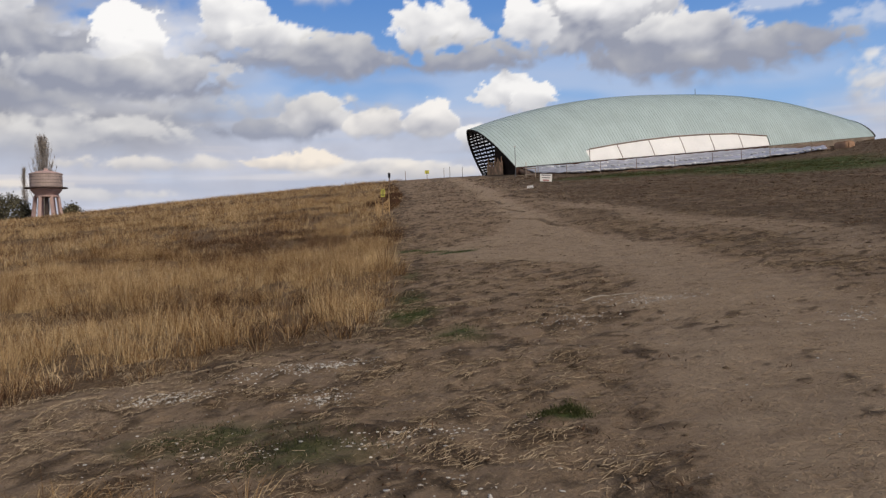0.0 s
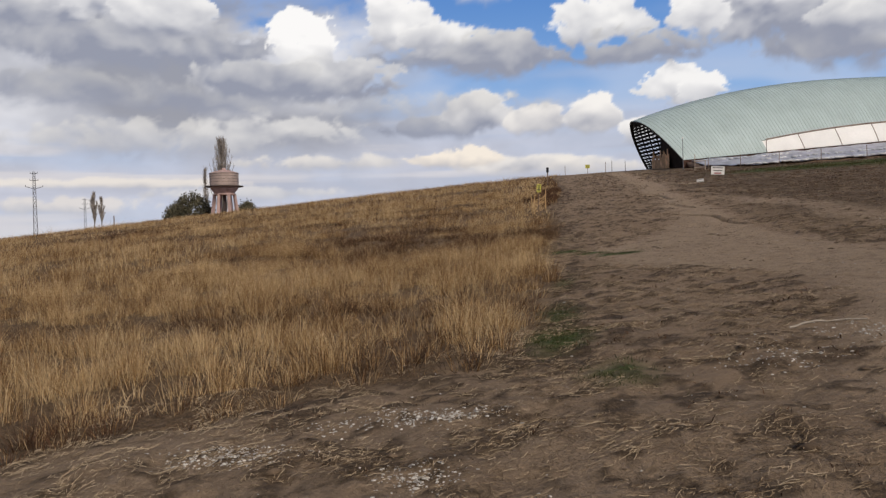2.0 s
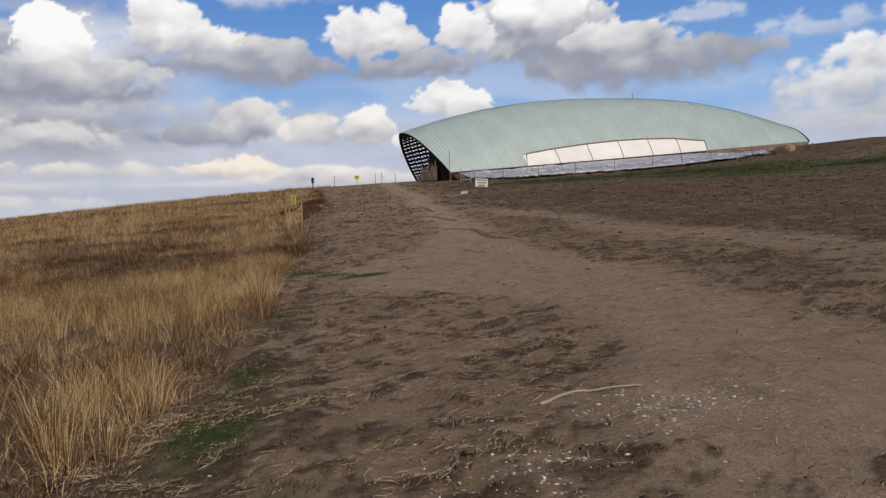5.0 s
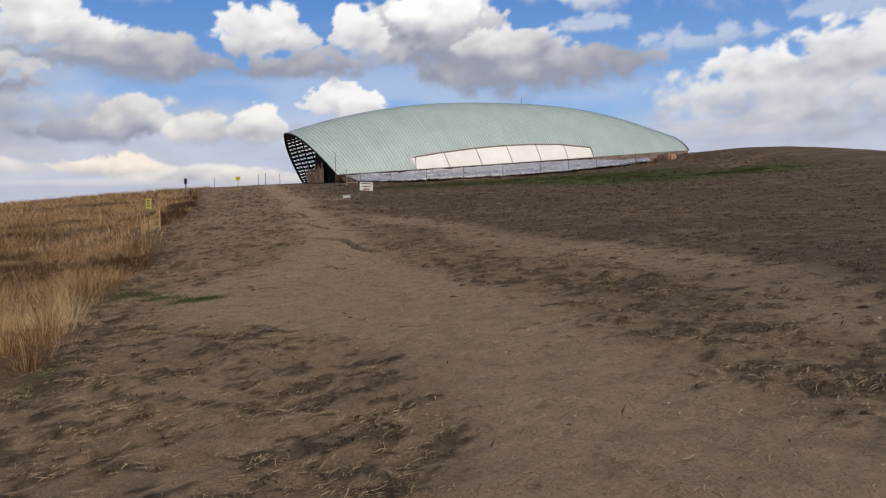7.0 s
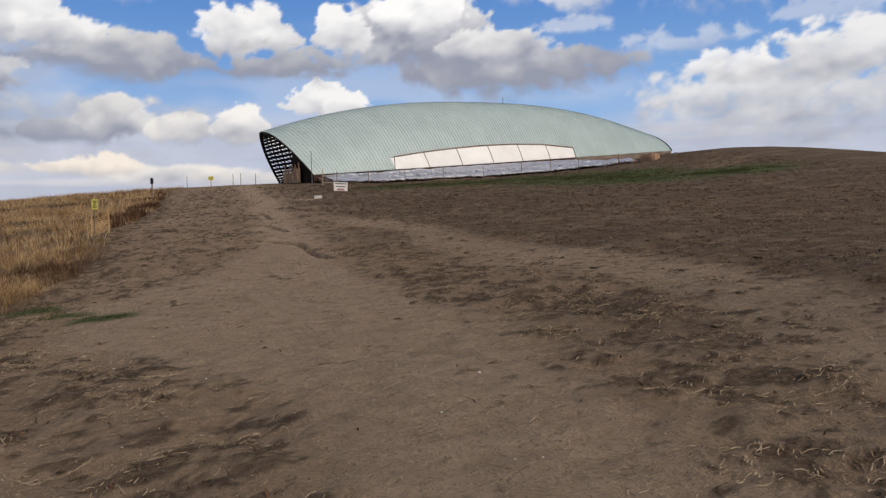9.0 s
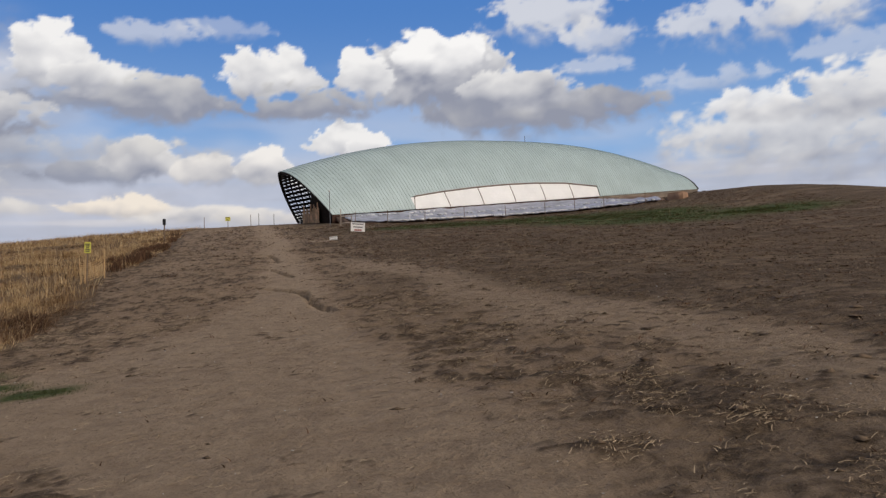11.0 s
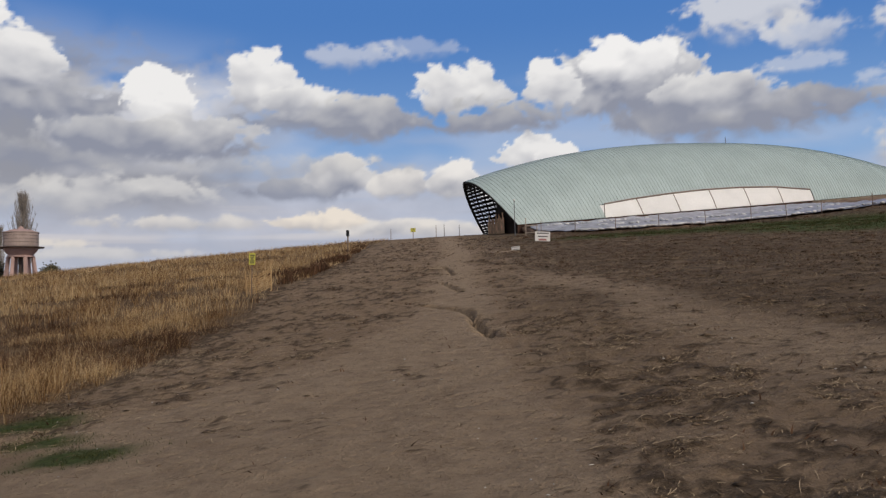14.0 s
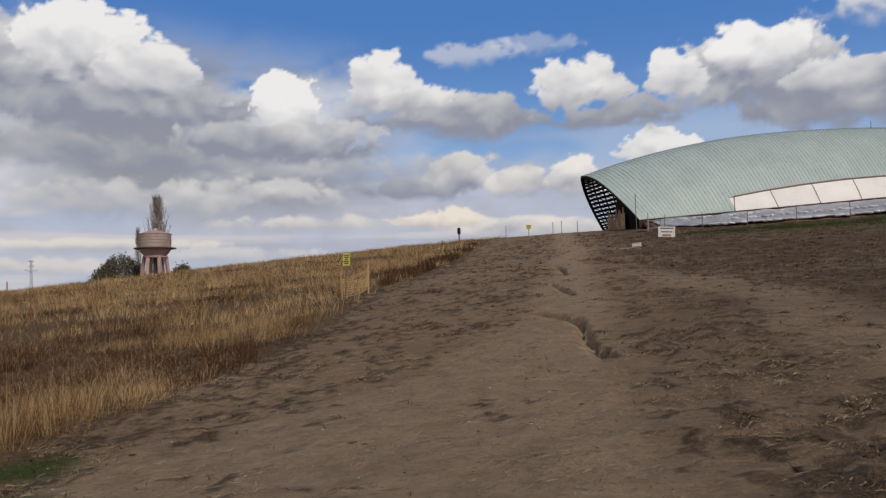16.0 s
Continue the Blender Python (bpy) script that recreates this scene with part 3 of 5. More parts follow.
def ground():
    xs = spaced(-3.4, 8.0, 0.06, -2600, 2600, 1.075)
    ys = np.concatenate([spaced(3.5, 34.0, 0.06, -2600, 34.0, 1.10)[:-1], spaced(34.0, 48.0, 0.14, 34.0, 2600, 1.05)])
    ys = np.unique(np.round(ys, 3))
    X, Y = np.meshgrid(xs, ys, indexing="ij")
    Z = ground_z(X, Y)
    me = array_mesh("ground", np.stack([X, Y, Z], -1).reshape(-1, 3), grid_faces(len(xs), len(ys)), ground_material(), True)
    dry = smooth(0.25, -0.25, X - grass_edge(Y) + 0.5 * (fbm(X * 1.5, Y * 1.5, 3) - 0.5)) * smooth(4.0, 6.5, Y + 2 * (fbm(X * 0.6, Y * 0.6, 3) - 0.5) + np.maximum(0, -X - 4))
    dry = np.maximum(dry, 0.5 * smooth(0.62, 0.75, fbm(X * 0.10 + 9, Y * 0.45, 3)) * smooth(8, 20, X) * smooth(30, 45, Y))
    dry = np.maximum(dry, 0.7 * spots(X, Y, ((15.6, 42.5, 2.5, 1.0, 1), (18.7, 36.5, 3.0, 0.9, 1), (24.2, 35.5, 3.0, 1.0, 1), (30, 38, 4, 1.2, 0.8))) * smooth(0.35, 0.6, fbm(X * 1.2, Y * 1.2, 3)))
    humus = (1 - 0.65 * np.clip(1.3 * track(X, Y), 0, 1)) * smooth(3.6, 9.5 - 2.5 * smooth(20, 32, Y), X + 4.0 * (fbm(X * 0.25, Y * 0.25 + 40, 4) - 0.5)) * (0.6 + 0.4 * smooth(0.35, 0.6, fbm(X * 0.15, Y * 0.4 + 11, 3)))
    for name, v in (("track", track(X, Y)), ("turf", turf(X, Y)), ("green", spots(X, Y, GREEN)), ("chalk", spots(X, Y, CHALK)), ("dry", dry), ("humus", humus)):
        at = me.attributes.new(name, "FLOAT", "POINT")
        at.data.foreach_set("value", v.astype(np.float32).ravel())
    tagged(new("ground", me), "trodden brown earth slope with a bare winding footpath", "ground", kind="structure")


ground()


# ---------------- grass ----------------
def blades(name, x, y, height, width, lean, mat, label, category, curl=0.5):
    """One sheaf of thin bent stems, two joints each, from computed feet."""
    n = len(x)
    z = ground_z(x, y) - 0.01
    ang, face = rng.random(n) * 2 * math.pi, rng.random(n) * 2 * math.pi
    lx, ly = lean if isinstance(lean, tuple) else (np.cos(ang) * lean, np.sin(ang) * lean)
    wx, wy = np.cos(face) * width / 2, np.sin(face) * width / 2
    foot = np.stack([x, y, z], 1)
    side = np.stack([wx, wy, 0 * wx], 1)
    midp = foot + np.stack([lx * 0.35, ly * 0.35, height * 0.55], 1)
    tip = foot + np.stack([lx * (1 + curl * rng.random(n)), ly * (1 + curl * rng.random(n)), height], 1)
    V = np.stack([foot - side, foot + side, midp + side * 0.8, midp - side * 0.8, tip], 1).reshape(-1, 3)
    b = np.arange(n)[:, None] * 5
    F = np.concatenate([b + np.array([[0, 1, 2]]), b + np.array([[0, 2, 3]]), b + np.array([[3, 2, 4]])], 1).reshape(-1, 3)
    return tagged(new(name, array_mesh(name, V, F, mat)), label, category, kind="stuff")


WEEDS = ((-2.6, 12.6, 0.8, 0.7, 0.9), (-2.0, 10.6, 0.5, 0.5, 0.8), (-8.6, 32.0, 2.2, 1.8, 1.2), (-6.8, 33.5, 2.6, 1.1, 1.0), (-10, 36.2, 3.0, 1.0, 0.9), (-14.6, 40.3, 3.0, 1.2, 0.9), (-7.6, 49, 1.6, 1.2, 0.9), (-9.4, 45.6, 2.0, 1.0, 0.8), (-18.6, 51.7, 3.5, 1.2, 0.8), (-6.8, 29.6, 3.2, 1.7, 1.4), (-5.6, 27.0, 2.6, 1.8, 1.1), (-8.9, 41.2, 1.4, 0.9, 0.9), (-3.6, 57, 0.9, 4.0, 1.0),
         (-3.0, 49, 0.6, 2.5, 0.9), (-5.1, 79, 0.8, 3.0, 0.6), (-2.9, 43, 0.4, 1.2, 0.8), (-10.4, 57, 2.0, 1.4, 0.8), (-19.5, 41.3, 3.5, 1.0, 0.8), (-20.3, 32, 3.5, 0.9, 0.8), (-20.5, 26.9, 3.0, 0.8, 0.6))


def weed_patch(x, y):
    """Where darker dead weeds stand among the grass."""
    bands = smooth(0.56, 0.66, fbm(x * 0.09 + 3, y * 0.30 + 1, 4))
    front = 0.95 * smooth(2.2, 0.3, grass_edge(y) - x) * smooth(10.5, 8.5, y) * smooth(0.38, 0.55, fbm(x * 1.7, y * 1.7, 3))
    return np.maximum(np.maximum(bands, front), smooth(0.25, 0.6, spots(x, y, WEEDS) * (0.5 + fbm(x * 1.1, y * 1.1, 3))))


def grass_field():
    """Tufts of stems that splay from their middle, in three depths of field, with short stems between."""
    out = []
    for zone, (x0, x1, y0, y1, per, each, spread, w, hh, splay) in enumerate((
            (-13, 0.4, 3.5, 34, 15, 45, 0.062, 0.0033, 0.43, 0.50), (-13, 0.4, 3.5, 34, 50, 10, 0.070, 0.0044, 0.19, 0.8), (-34, -1.0, 4, 62, 9.0, 20, 0.14, 0.0085, 0.40, 0.50), (-80, -1.5, 8, 112, 2.4, 16, 0.30, 0.018, 0.36, 0.55))):
        n = int((x1 - x0) * (y1 - y0) * per)
        cx, cy = rng.uniform(x0, x1, n), rng.uniform(y0, y1, n)
        rim = grass_edge(cy) - cx + (0.9 + 1.6 * smooth(10, 7, cy)) * (fbm(cx * 1.0 + 8, cy * 1.0, 3) - 0.5)
        dens = fbm(cx * 1.5 + 2, cy * 1.5, 4, 0.6)
        keep = (rim > 0) & (rng.random(n) < np.clip(4.2 * (dens - 0.36) * smooth(-0.3, np.where(cy > 9, 0.25, 1.0), rim), 0.04, 1))
        if zone == 2:
            keep &= ~((cx > -13) & (cy < 34))
        elif zone == 3:
            keep &= ~((cx > -34) & (cy < 62))
        cx, cy, rim = cx[keep], cy[keep], rim[keep]
        hs = np.clip(0.40 + 1.25 * (fbm(cx * 0.7 + 60, cy * 0.7, 4) - 0.18), 0.3, 1.4) * rng.uniform(0.6, 1.35, len(cx)) * np.where(cy > 9, 1.12, 0.55 + 0.45 * smooth(0, 0.8, rim))
        hs *= np.where(rng.random(len(cx)) < 0.06, 1.45, 1.0)
        cx, cy, hs = (np.repeat(v, each) for v in (cx, cy, hs))
        ox, oy = rng.normal(0, spread, len(cx)), rng.normal(0, spread, len(cx))
        x, y = cx + ox, cy + oy
        wp = weed_patch(x, y)
        h = hh * hs * rng.uniform(0.45, 1.15, len(x)) * (1 - 0.45 * wp)
        r = np.hypot(ox, oy) + 1e-6
        k = splay * h * np.minimum(1.6, r / spread) * rng.uniform(0.3, 1.2, len(x))
        lx, ly = ox / r * k + rng.normal(0, 0.10, len(x)) * h, oy / r * k + rng.normal(0, 0.10, len(x)) * h
        out.append((x, y, h, w * rng.uniform(0.6, 1.4, len(x)), lx, ly, wp))
    x, y, h, w, lx, ly, wp = (np.concatenate(v) for v in zip(*out))
    # a few short tufts by the start of the path
    tx, ty = np.repeat(rng.normal(-1.9, 0.45, 26), 34), np.repeat(rng.normal(4.15, 0.22, 26), 34)
    ox, oy = rng.normal(0, 0.05, len(tx)), rng.normal(0, 0.05, len(tx))
    th = rng.uniform(0.06, 0.22, len(tx))
    more = (tx + ox, ty + oy, th, np.full(len(tx), 0.0035), ox * 2.2 * th / 0.15, oy * 2.2 * th / 0.15, np.zeros(len(tx)))
    x, y, h, w, lx, ly, wp = (np.concatenate(v) for v in zip((x, y, h, w, lx, ly, wp), more))
    weedy = rng.random(len(x)) < wp * 0.8
    g = ~weedy
    blades("dry_grass", x[g], y[g], h[g], w[g], (lx[g], ly[g]), M_GRASS, "tall dry golden grass covering the slope beside the path", "grass")
    blades("dead_weeds", x[weedy], y[weedy], h[weedy] * 0.85, w[weedy] * 1.5, (lx[weedy] * 1.5, ly[weedy] * 1.5), M_WEED, "low dark brown dead weeds among dry grass", "weeds")


grass_field()


def rim_weeds():
    """Dark dead weeds at the grass's rim, where the ground has been mown."""
    y = rng.uniform(40, 86, 7000)
    x = grass_edge(y) - np.abs(rng.normal(0, 0.8, len(y))) + 0.2
    keep = rng.random(len(y)) < weed_patch(x, y)
    x, y = x[keep], y[keep]
    blades("dead_weeds", x, y, rng.uniform(0.12, 0.42, len(x)), np.full(len(x), 0.03), np.abs(rng.normal(0, 0.14, len(x))), M_WEED, "dark dead weeds along the edge of the grass", "weeds")


rim_weeds()


def stubble():
    n = 170000
    x, y = rng.uniform(-4, 22, n), 1.5 + 58 * rng.random(n) ** 1.6
    bare = track(x, y)
    keep = (x > grass_edge(y) - 0.3 - 2.5 * smooth(9.5, 7.5, y)) & (rng.random(n) < np.clip(0.04 + 0.9 * turf(x, y), 0, 1) * (1 - 0.6 * np.clip(bare * 1.6, 0, 1)))
    x, y = x[keep], y[keep]
    far = 1 + y / 25
    blades("stubble", x, y, rng.uniform(0.008, 0.035, len(x)), rng.uniform(0.0025, 0.005, len(x)) * far, rng.uniform(0.01, 0.06, len(x)), M_STRAW, "flattened grey straw stubble on bare earth", "stubble", 0.9)
    n = 168000
    tx, ty = rng.uniform(-2.5, 46, n // 14), 2.5 + 86 * rng.random(n // 14) ** 1.25
    tx, ty = np.repeat(tx, 14) + rng.normal(0, 0.10, n // 14 * 14), np.repeat(ty, 14) + rng.normal(0, 0.06, n // 14 * 14)
    keep = (tx > grass_edge(ty) + 0.1) & (rng.random(len(tx)) < 0.03 + 0.97 * turf(tx, ty))
    tx, ty = tx[keep], ty[keep]
    far = 1 + ty / 30
    blades("dead_tufts", tx, ty, rng.uniform(0.01, 0.045, len(tx)) * far**0.5, rng.uniform(0.006, 0.011, len(tx)) * far, rng.uniform(0.02, 0.09, len(tx)) * far**0.5, M_WEED, "low dark dead tufts trodden into the earth", "weeds", 0.8)
    tx, ty = rng.uniform(3, 46, 3600), 10 + 76 * rng.random(3600) ** 1.1
    tx, ty = np.repeat(tx, 12) + rng.normal(0, 0.16, 43200), np.repeat(ty, 12) + rng.normal(0, 0.07, 43200)
    keep = (rng.random(len(tx)) < 1 - np.clip(1.7 * track(tx, ty), 0, 0.97)) & (fbm(tx * 0.35 + 45, ty * 0.6, 3) > 0.44)
    tx, ty = tx[keep], ty[keep]
    far = 1 + ty / 30
    blades("bleached_tufts", tx, ty, rng.uniform(0.01, 0.05, len(tx)) * far**0.5, rng.uniform(0.005, 0.009, len(tx)) * far, rng.uniform(0.02, 0.09, len(tx)) * far**0.5, M_STRAW, "low bleached tufts of cut grass on the slope", "grass", 0.8)
    n = 26000
    c = np.array(GREEN[:10])
    k = rng.integers(0, len(c), n)
    x, y = c[k, 0] + rng.normal(0, 0.62, n) * c[k, 2], c[k, 1] + rng.normal(0, 0.62, n) * c[k, 3]
    keep = rng.random(n) < c[k, 4] * smooth(0.35, 0.6, fbm(x * 4, y * 4, 3)) * 1.0
    x, y = x[keep], y[keep]
    c = np.array(GREEN[10:])
    k = rng.integers(0, len(c), 30000)
    gx, gy = c[k, 0] + rng.normal(0, 0.55, 30000) * c[k, 2], c[k, 1] + rng.normal(0, 0.55, 30000) * c[k, 3]
    keep = rng.random(30000) < smooth(0.42, 0.58, fbm(gx * 0.9 + 7, gy * 0.9, 4))
    gx, gy = gx[keep], gy[keep]
    blades("green_grass", gx, gy, rng.uniform(0.04, 0.12, len(gx)), np.full(len(gx), 0.035), rng.uniform(0.0, 0.08, len(gx)), M_GREENBLADE, "thin green grass on the upper slope", "grass")
    blades("green_grass", x, y, rng.uniform(0.012, 0.045, len(x)), np.full(len(x), 0.006), rng.uniform(0.0, 0.035, len(x)), M_GREENBLADE, "short green grass sprouting in patches on earth", "grass")


stubble()


def clods():
    """Crumbled lumps of dark soil, thick where the ground is not trodden smooth."""
    n = 60000
    x, y = rng.uniform(-2.5, 30, n), 2.5 + 52 * rng.random(n) ** 1.5
    keep = (x > grass_edge(y) + 0.05) & (rng.random(n) < np.clip(0.05 + 0.9 * turf(x, y), 0, 1)) & (rng.random(n) < 0.45 + 0.55 * smooth(4, 8, x))
    x, y = x[keep][:15000], y[keep][:15000]
    n = len(x)
    s = (rng.gamma(1.4, 0.0055, n) + 0.004) * (1 + y / 28)
    corners = np.array([[1, 0, 0], [0.3, 0.95, 0], [-0.8, 0.6, 0], [-0.8, -0.6, 0], [0.3, -0.95, 0], [0.1, 0, 0.7], [-0.1, 0.1, -0.5]])
    tri = np.array([[0, 1, 5], [1, 2, 5], [2, 3, 5], [3, 4, 5], [4, 0, 5], [1, 0, 6], [2, 1, 6], [3, 2, 6], [4, 3, 6], [0, 4, 6]])
    a = rng.random(n) * 2 * math.pi
    V = corners[None] * rng.uniform(0.6, 1.4, (n, 7, 1)) * s[:, None, None] * rng.uniform(0.7, 1.6, (n, 1, 3)) * np.array([1.3, 1, 0.6])
    V = np.stack([V[..., 0] * np.cos(a)[:, None] - V[..., 1] * np.sin(a)[:, None], V[..., 0] * np.sin(a)[:, None] + V[..., 1] * np.cos(a)[:, None], V[..., 2]], -1)
    V += np.stack([x, y, ground_z(x, y)], 1)[:, None, :]
    F = tri[None] + (np.arange(n) * 7)[:, None, None]
    tagged(new("clods", array_mesh("clods", V.reshape(-1, 3), F.reshape(-1, 3), M_CLOD)), "crumbled dark lumps of soil on the slope", "soil", kind="stuff")


clods()


def straw_litter():
    """Broken stems that lie flat on the earth."""
    n = 620000
    x, y = rng.uniform(-4.0, 9, n), 1.5 + 27 * rng.random(n) ** 1.5
    keep = (x > grass_edge(y) - 0.6 - 2.5 * smooth(9.5, 7.5, y)) & (rng.random(n) < np.clip(6.0 * (fbm(1.9 * x + 1.3 * y + 30, 1.9 * y - 1.3 * x + 4, 4, 0.6) - 0.48 + 0.07 * smooth(13, 7, y)), 0, 1) * (0.35 + 0.65 * turf(x, y)) * (1 - 0.75 * np.clip(track(x, y) * 1.5, 0, 1)) + 0.008)
    x, y = x[keep], y[keep]
    n = len(x)
    a, L = rng.random(n) * math.pi, 0.018 + 0.085 * rng.random(n) ** 2
    bend = rng.normal(0, 0.22, n)
    w = rng.uniform(0.0006, 0.0013, n) * (1 + y / 18)
    P = []
    for s, da in ((-0.5, 0), (0.0, 0), (0.5, 1)):
        px, py = x + np.cos(a + da * bend) * L * s, y + np.sin(a + da * bend) * L * s
        pz = ground_z(px, py) + 0.003 + rng.uniform(0, 0.012, n)
        for sg in (-1, 1):
            P.append(np.stack([px - np.sin(a) * w * sg, py + np.cos(a) * w * sg, pz + (0.002 if sg > 0 else 0)], 1))
    V = np.stack(P, 1).reshape(-1, 3)
    b = np.arange(n)[:, None] * 6
    F = np.concatenate([b + np.array([[0, 2, 3, 1]]), b + np.array([[2, 4, 5, 3]])], 1).reshape(-1, 4)
    tagged(new("straw_litter", array_mesh("straw_litter", V, F, M_STRAW)), "broken straw scattered flat over the earth", "straw", kind="stuff")


straw_litter()


def stones():
    """Chalk crumbs: small angular stones, thick on the chalk spots and thin elsewhere."""
    c = np.array(CHALK)
    k = rng.choice(len(c), 2600, p=c[:, 4] ** 2 / (c[:, 4] ** 2).sum())
    x = np.concatenate([c[k, 0] + rng.normal(0, 0.75, 2600) * c[k, 2], rng.uniform(-3, 11, 1800)])
    y = np.concatenate([c[k, 1] + rng.normal(0, 0.75, 2600) * c[k, 3], 2 + 32 * rng.random(1800) ** 1.4])
    s = np.concatenate([rng.gamma(1.5, 0.0030, 2600) + 0.002, rng.gamma(1.4, 0.0026, 1800) + 0.002])
    s = np.minimum(s, 0.013)
    keep = x > grass_edge(y) - 0.4
    keep[:2600] = True
    x, y, s = x[keep], y[keep], s[keep]
    bm = bmesh.new()
    bmesh.ops.create_icosphere(bm, subdivisions=1, radius=1)
    shape = np.array([v.co[:] for v in bm.verts])
    tri = np.array([[v.index for v in f.verts] for f in bm.faces])
    bm.free()
    n = len(x)
    V = shape[None] * (1 + 0.35 * rng.normal(0, 1, (n, len(shape), 1)).clip(-1.4, 1.4)) * (s[:, None] * rng.uniform(0.6, 1.3, (n, 3)))[:, None, :] * np.array([1.15, 1, 0.55])
    V += np.stack([x, y, ground_z(x, y) + 0.1 * s], 1)[:, None, :]
    F = tri[None] + (np.arange(n) * len(shape))[:, None, None]
    tagged(new("chalk_stones", array_mesh("chalk_stones", V.reshape(-1, 3), F.reshape(-1, 3), M_CHALK)), "small white chalk stones scattered on the earth", "stones", kind="stuff")


stones()

# ---------------- the shelter ----------------
S_CX, S_CY, S_TURN, S_LEN = 32.822, 114.964, 0.377, 57.842


def shell(s, f, off=0.0):
    """A point of the shelter's roof: s from end to end (-1 to 1), f from the front foot (0) over the ridge to the back foot (pi)."""
    def at(s, f):
        q = abs(math.sin(f)) ** 1.656
        a = (s + 1) / 2
        u = s * S_LEN / 2 + 2.963 * (1 - a) * (1 - math.cos(f)) / 2 + q * (0.677 * a * a - 3.835 * (1 - a) ** 2)
        v = -(16.015 + 2.497 * (1 - s * s)) / 2 * math.cos(f)
        top = 5.324 * (1 - a) + 3.332 * a + 4.224 * (1 - abs(s) ** 2.435)
        z = 11.801 + 2.331 * s + 0.144 * s * s + 0.375 * (1 - math.cos(f)) / 2 + top * q
        beak = math.exp(-(((f - 1.50) / 0.26) ** 2)) * max(0.0, -s) ** 9
        u, z = u - 0.25 * beak + 0.7 * max(0.0, s) ** 8, z - 0.08 * beak
        return Vector((S_CX + u * math.cos(S_TURN) - v * math.sin(S_TURN), S_CY + u * math.sin(S_TURN) + v * math.cos(S_TURN), z))
    p = at(s, f)
    if off:
        e = 1e-3
        d1, d2 = at(s + e, f) - at(s - e, f), at(s, min(f + e, math.pi)) - at(s, max(f - e, 0))
        p = p + d1.cross(d2).normalized() * off
    return p


def eave(s):
    """Where the metal begins above the front foot: an arched cut over the white sheets."""
    if -0.6605 < s < 0.3065:
        return float(np.interp(s, [-0.66, -0.52, -0.36, -0.2, -0.04, 0.13, 0.305], [0.36, 0.405, 0.437, 0.455, 0.455, 0.43, 0.345]))
    return 0.0


def strip(bm, s0, s1, f0, f1, off0, off1, steps, cols=1, aligned=False):
    """A thick curved sheet of the shell between two offsets."""
    rows = []
    for k in range(steps + 1):
        row = []
        for c in range(cols + 1):
            s = s0 + (s1 - s0) * c / cols
            g0 = f0(s) if callable(f0) else f0
            g1 = f1(s) if callable(f1) else f1
            f = max(g0, g1 * k / steps) if aligned else g0 + (g1 - g0) * k / steps
            row.append((bm.verts.new(shell(s, f, off0)), bm.verts.new(shell(s, f, off1))))
        rows.append(row)
    for k in range(steps):
        for c in range(cols):
            a, b, d, e = rows[k][c], rows[k][c + 1], rows[k + 1][c + 1], rows[k + 1][c]
            bm.faces.new((a[1], b[1], d[1], e[1]))
            bm.faces.new((a[0], e[0], d[0], b[0]))
        for row, nxt, c in ((rows[k], rows[k + 1], 0), (rows[k], rows[k + 1], cols)):
            bm.faces.new((row[c][0], row[c][1], nxt[c][1], nxt[c][0]))
    for row in (rows[0], rows[-1]):
        for c in range(cols):
            bm.faces.new((row[c][0], row[c + 1][0], row[c + 1][1], row[c][1]))


LATTICE_END = -0.80


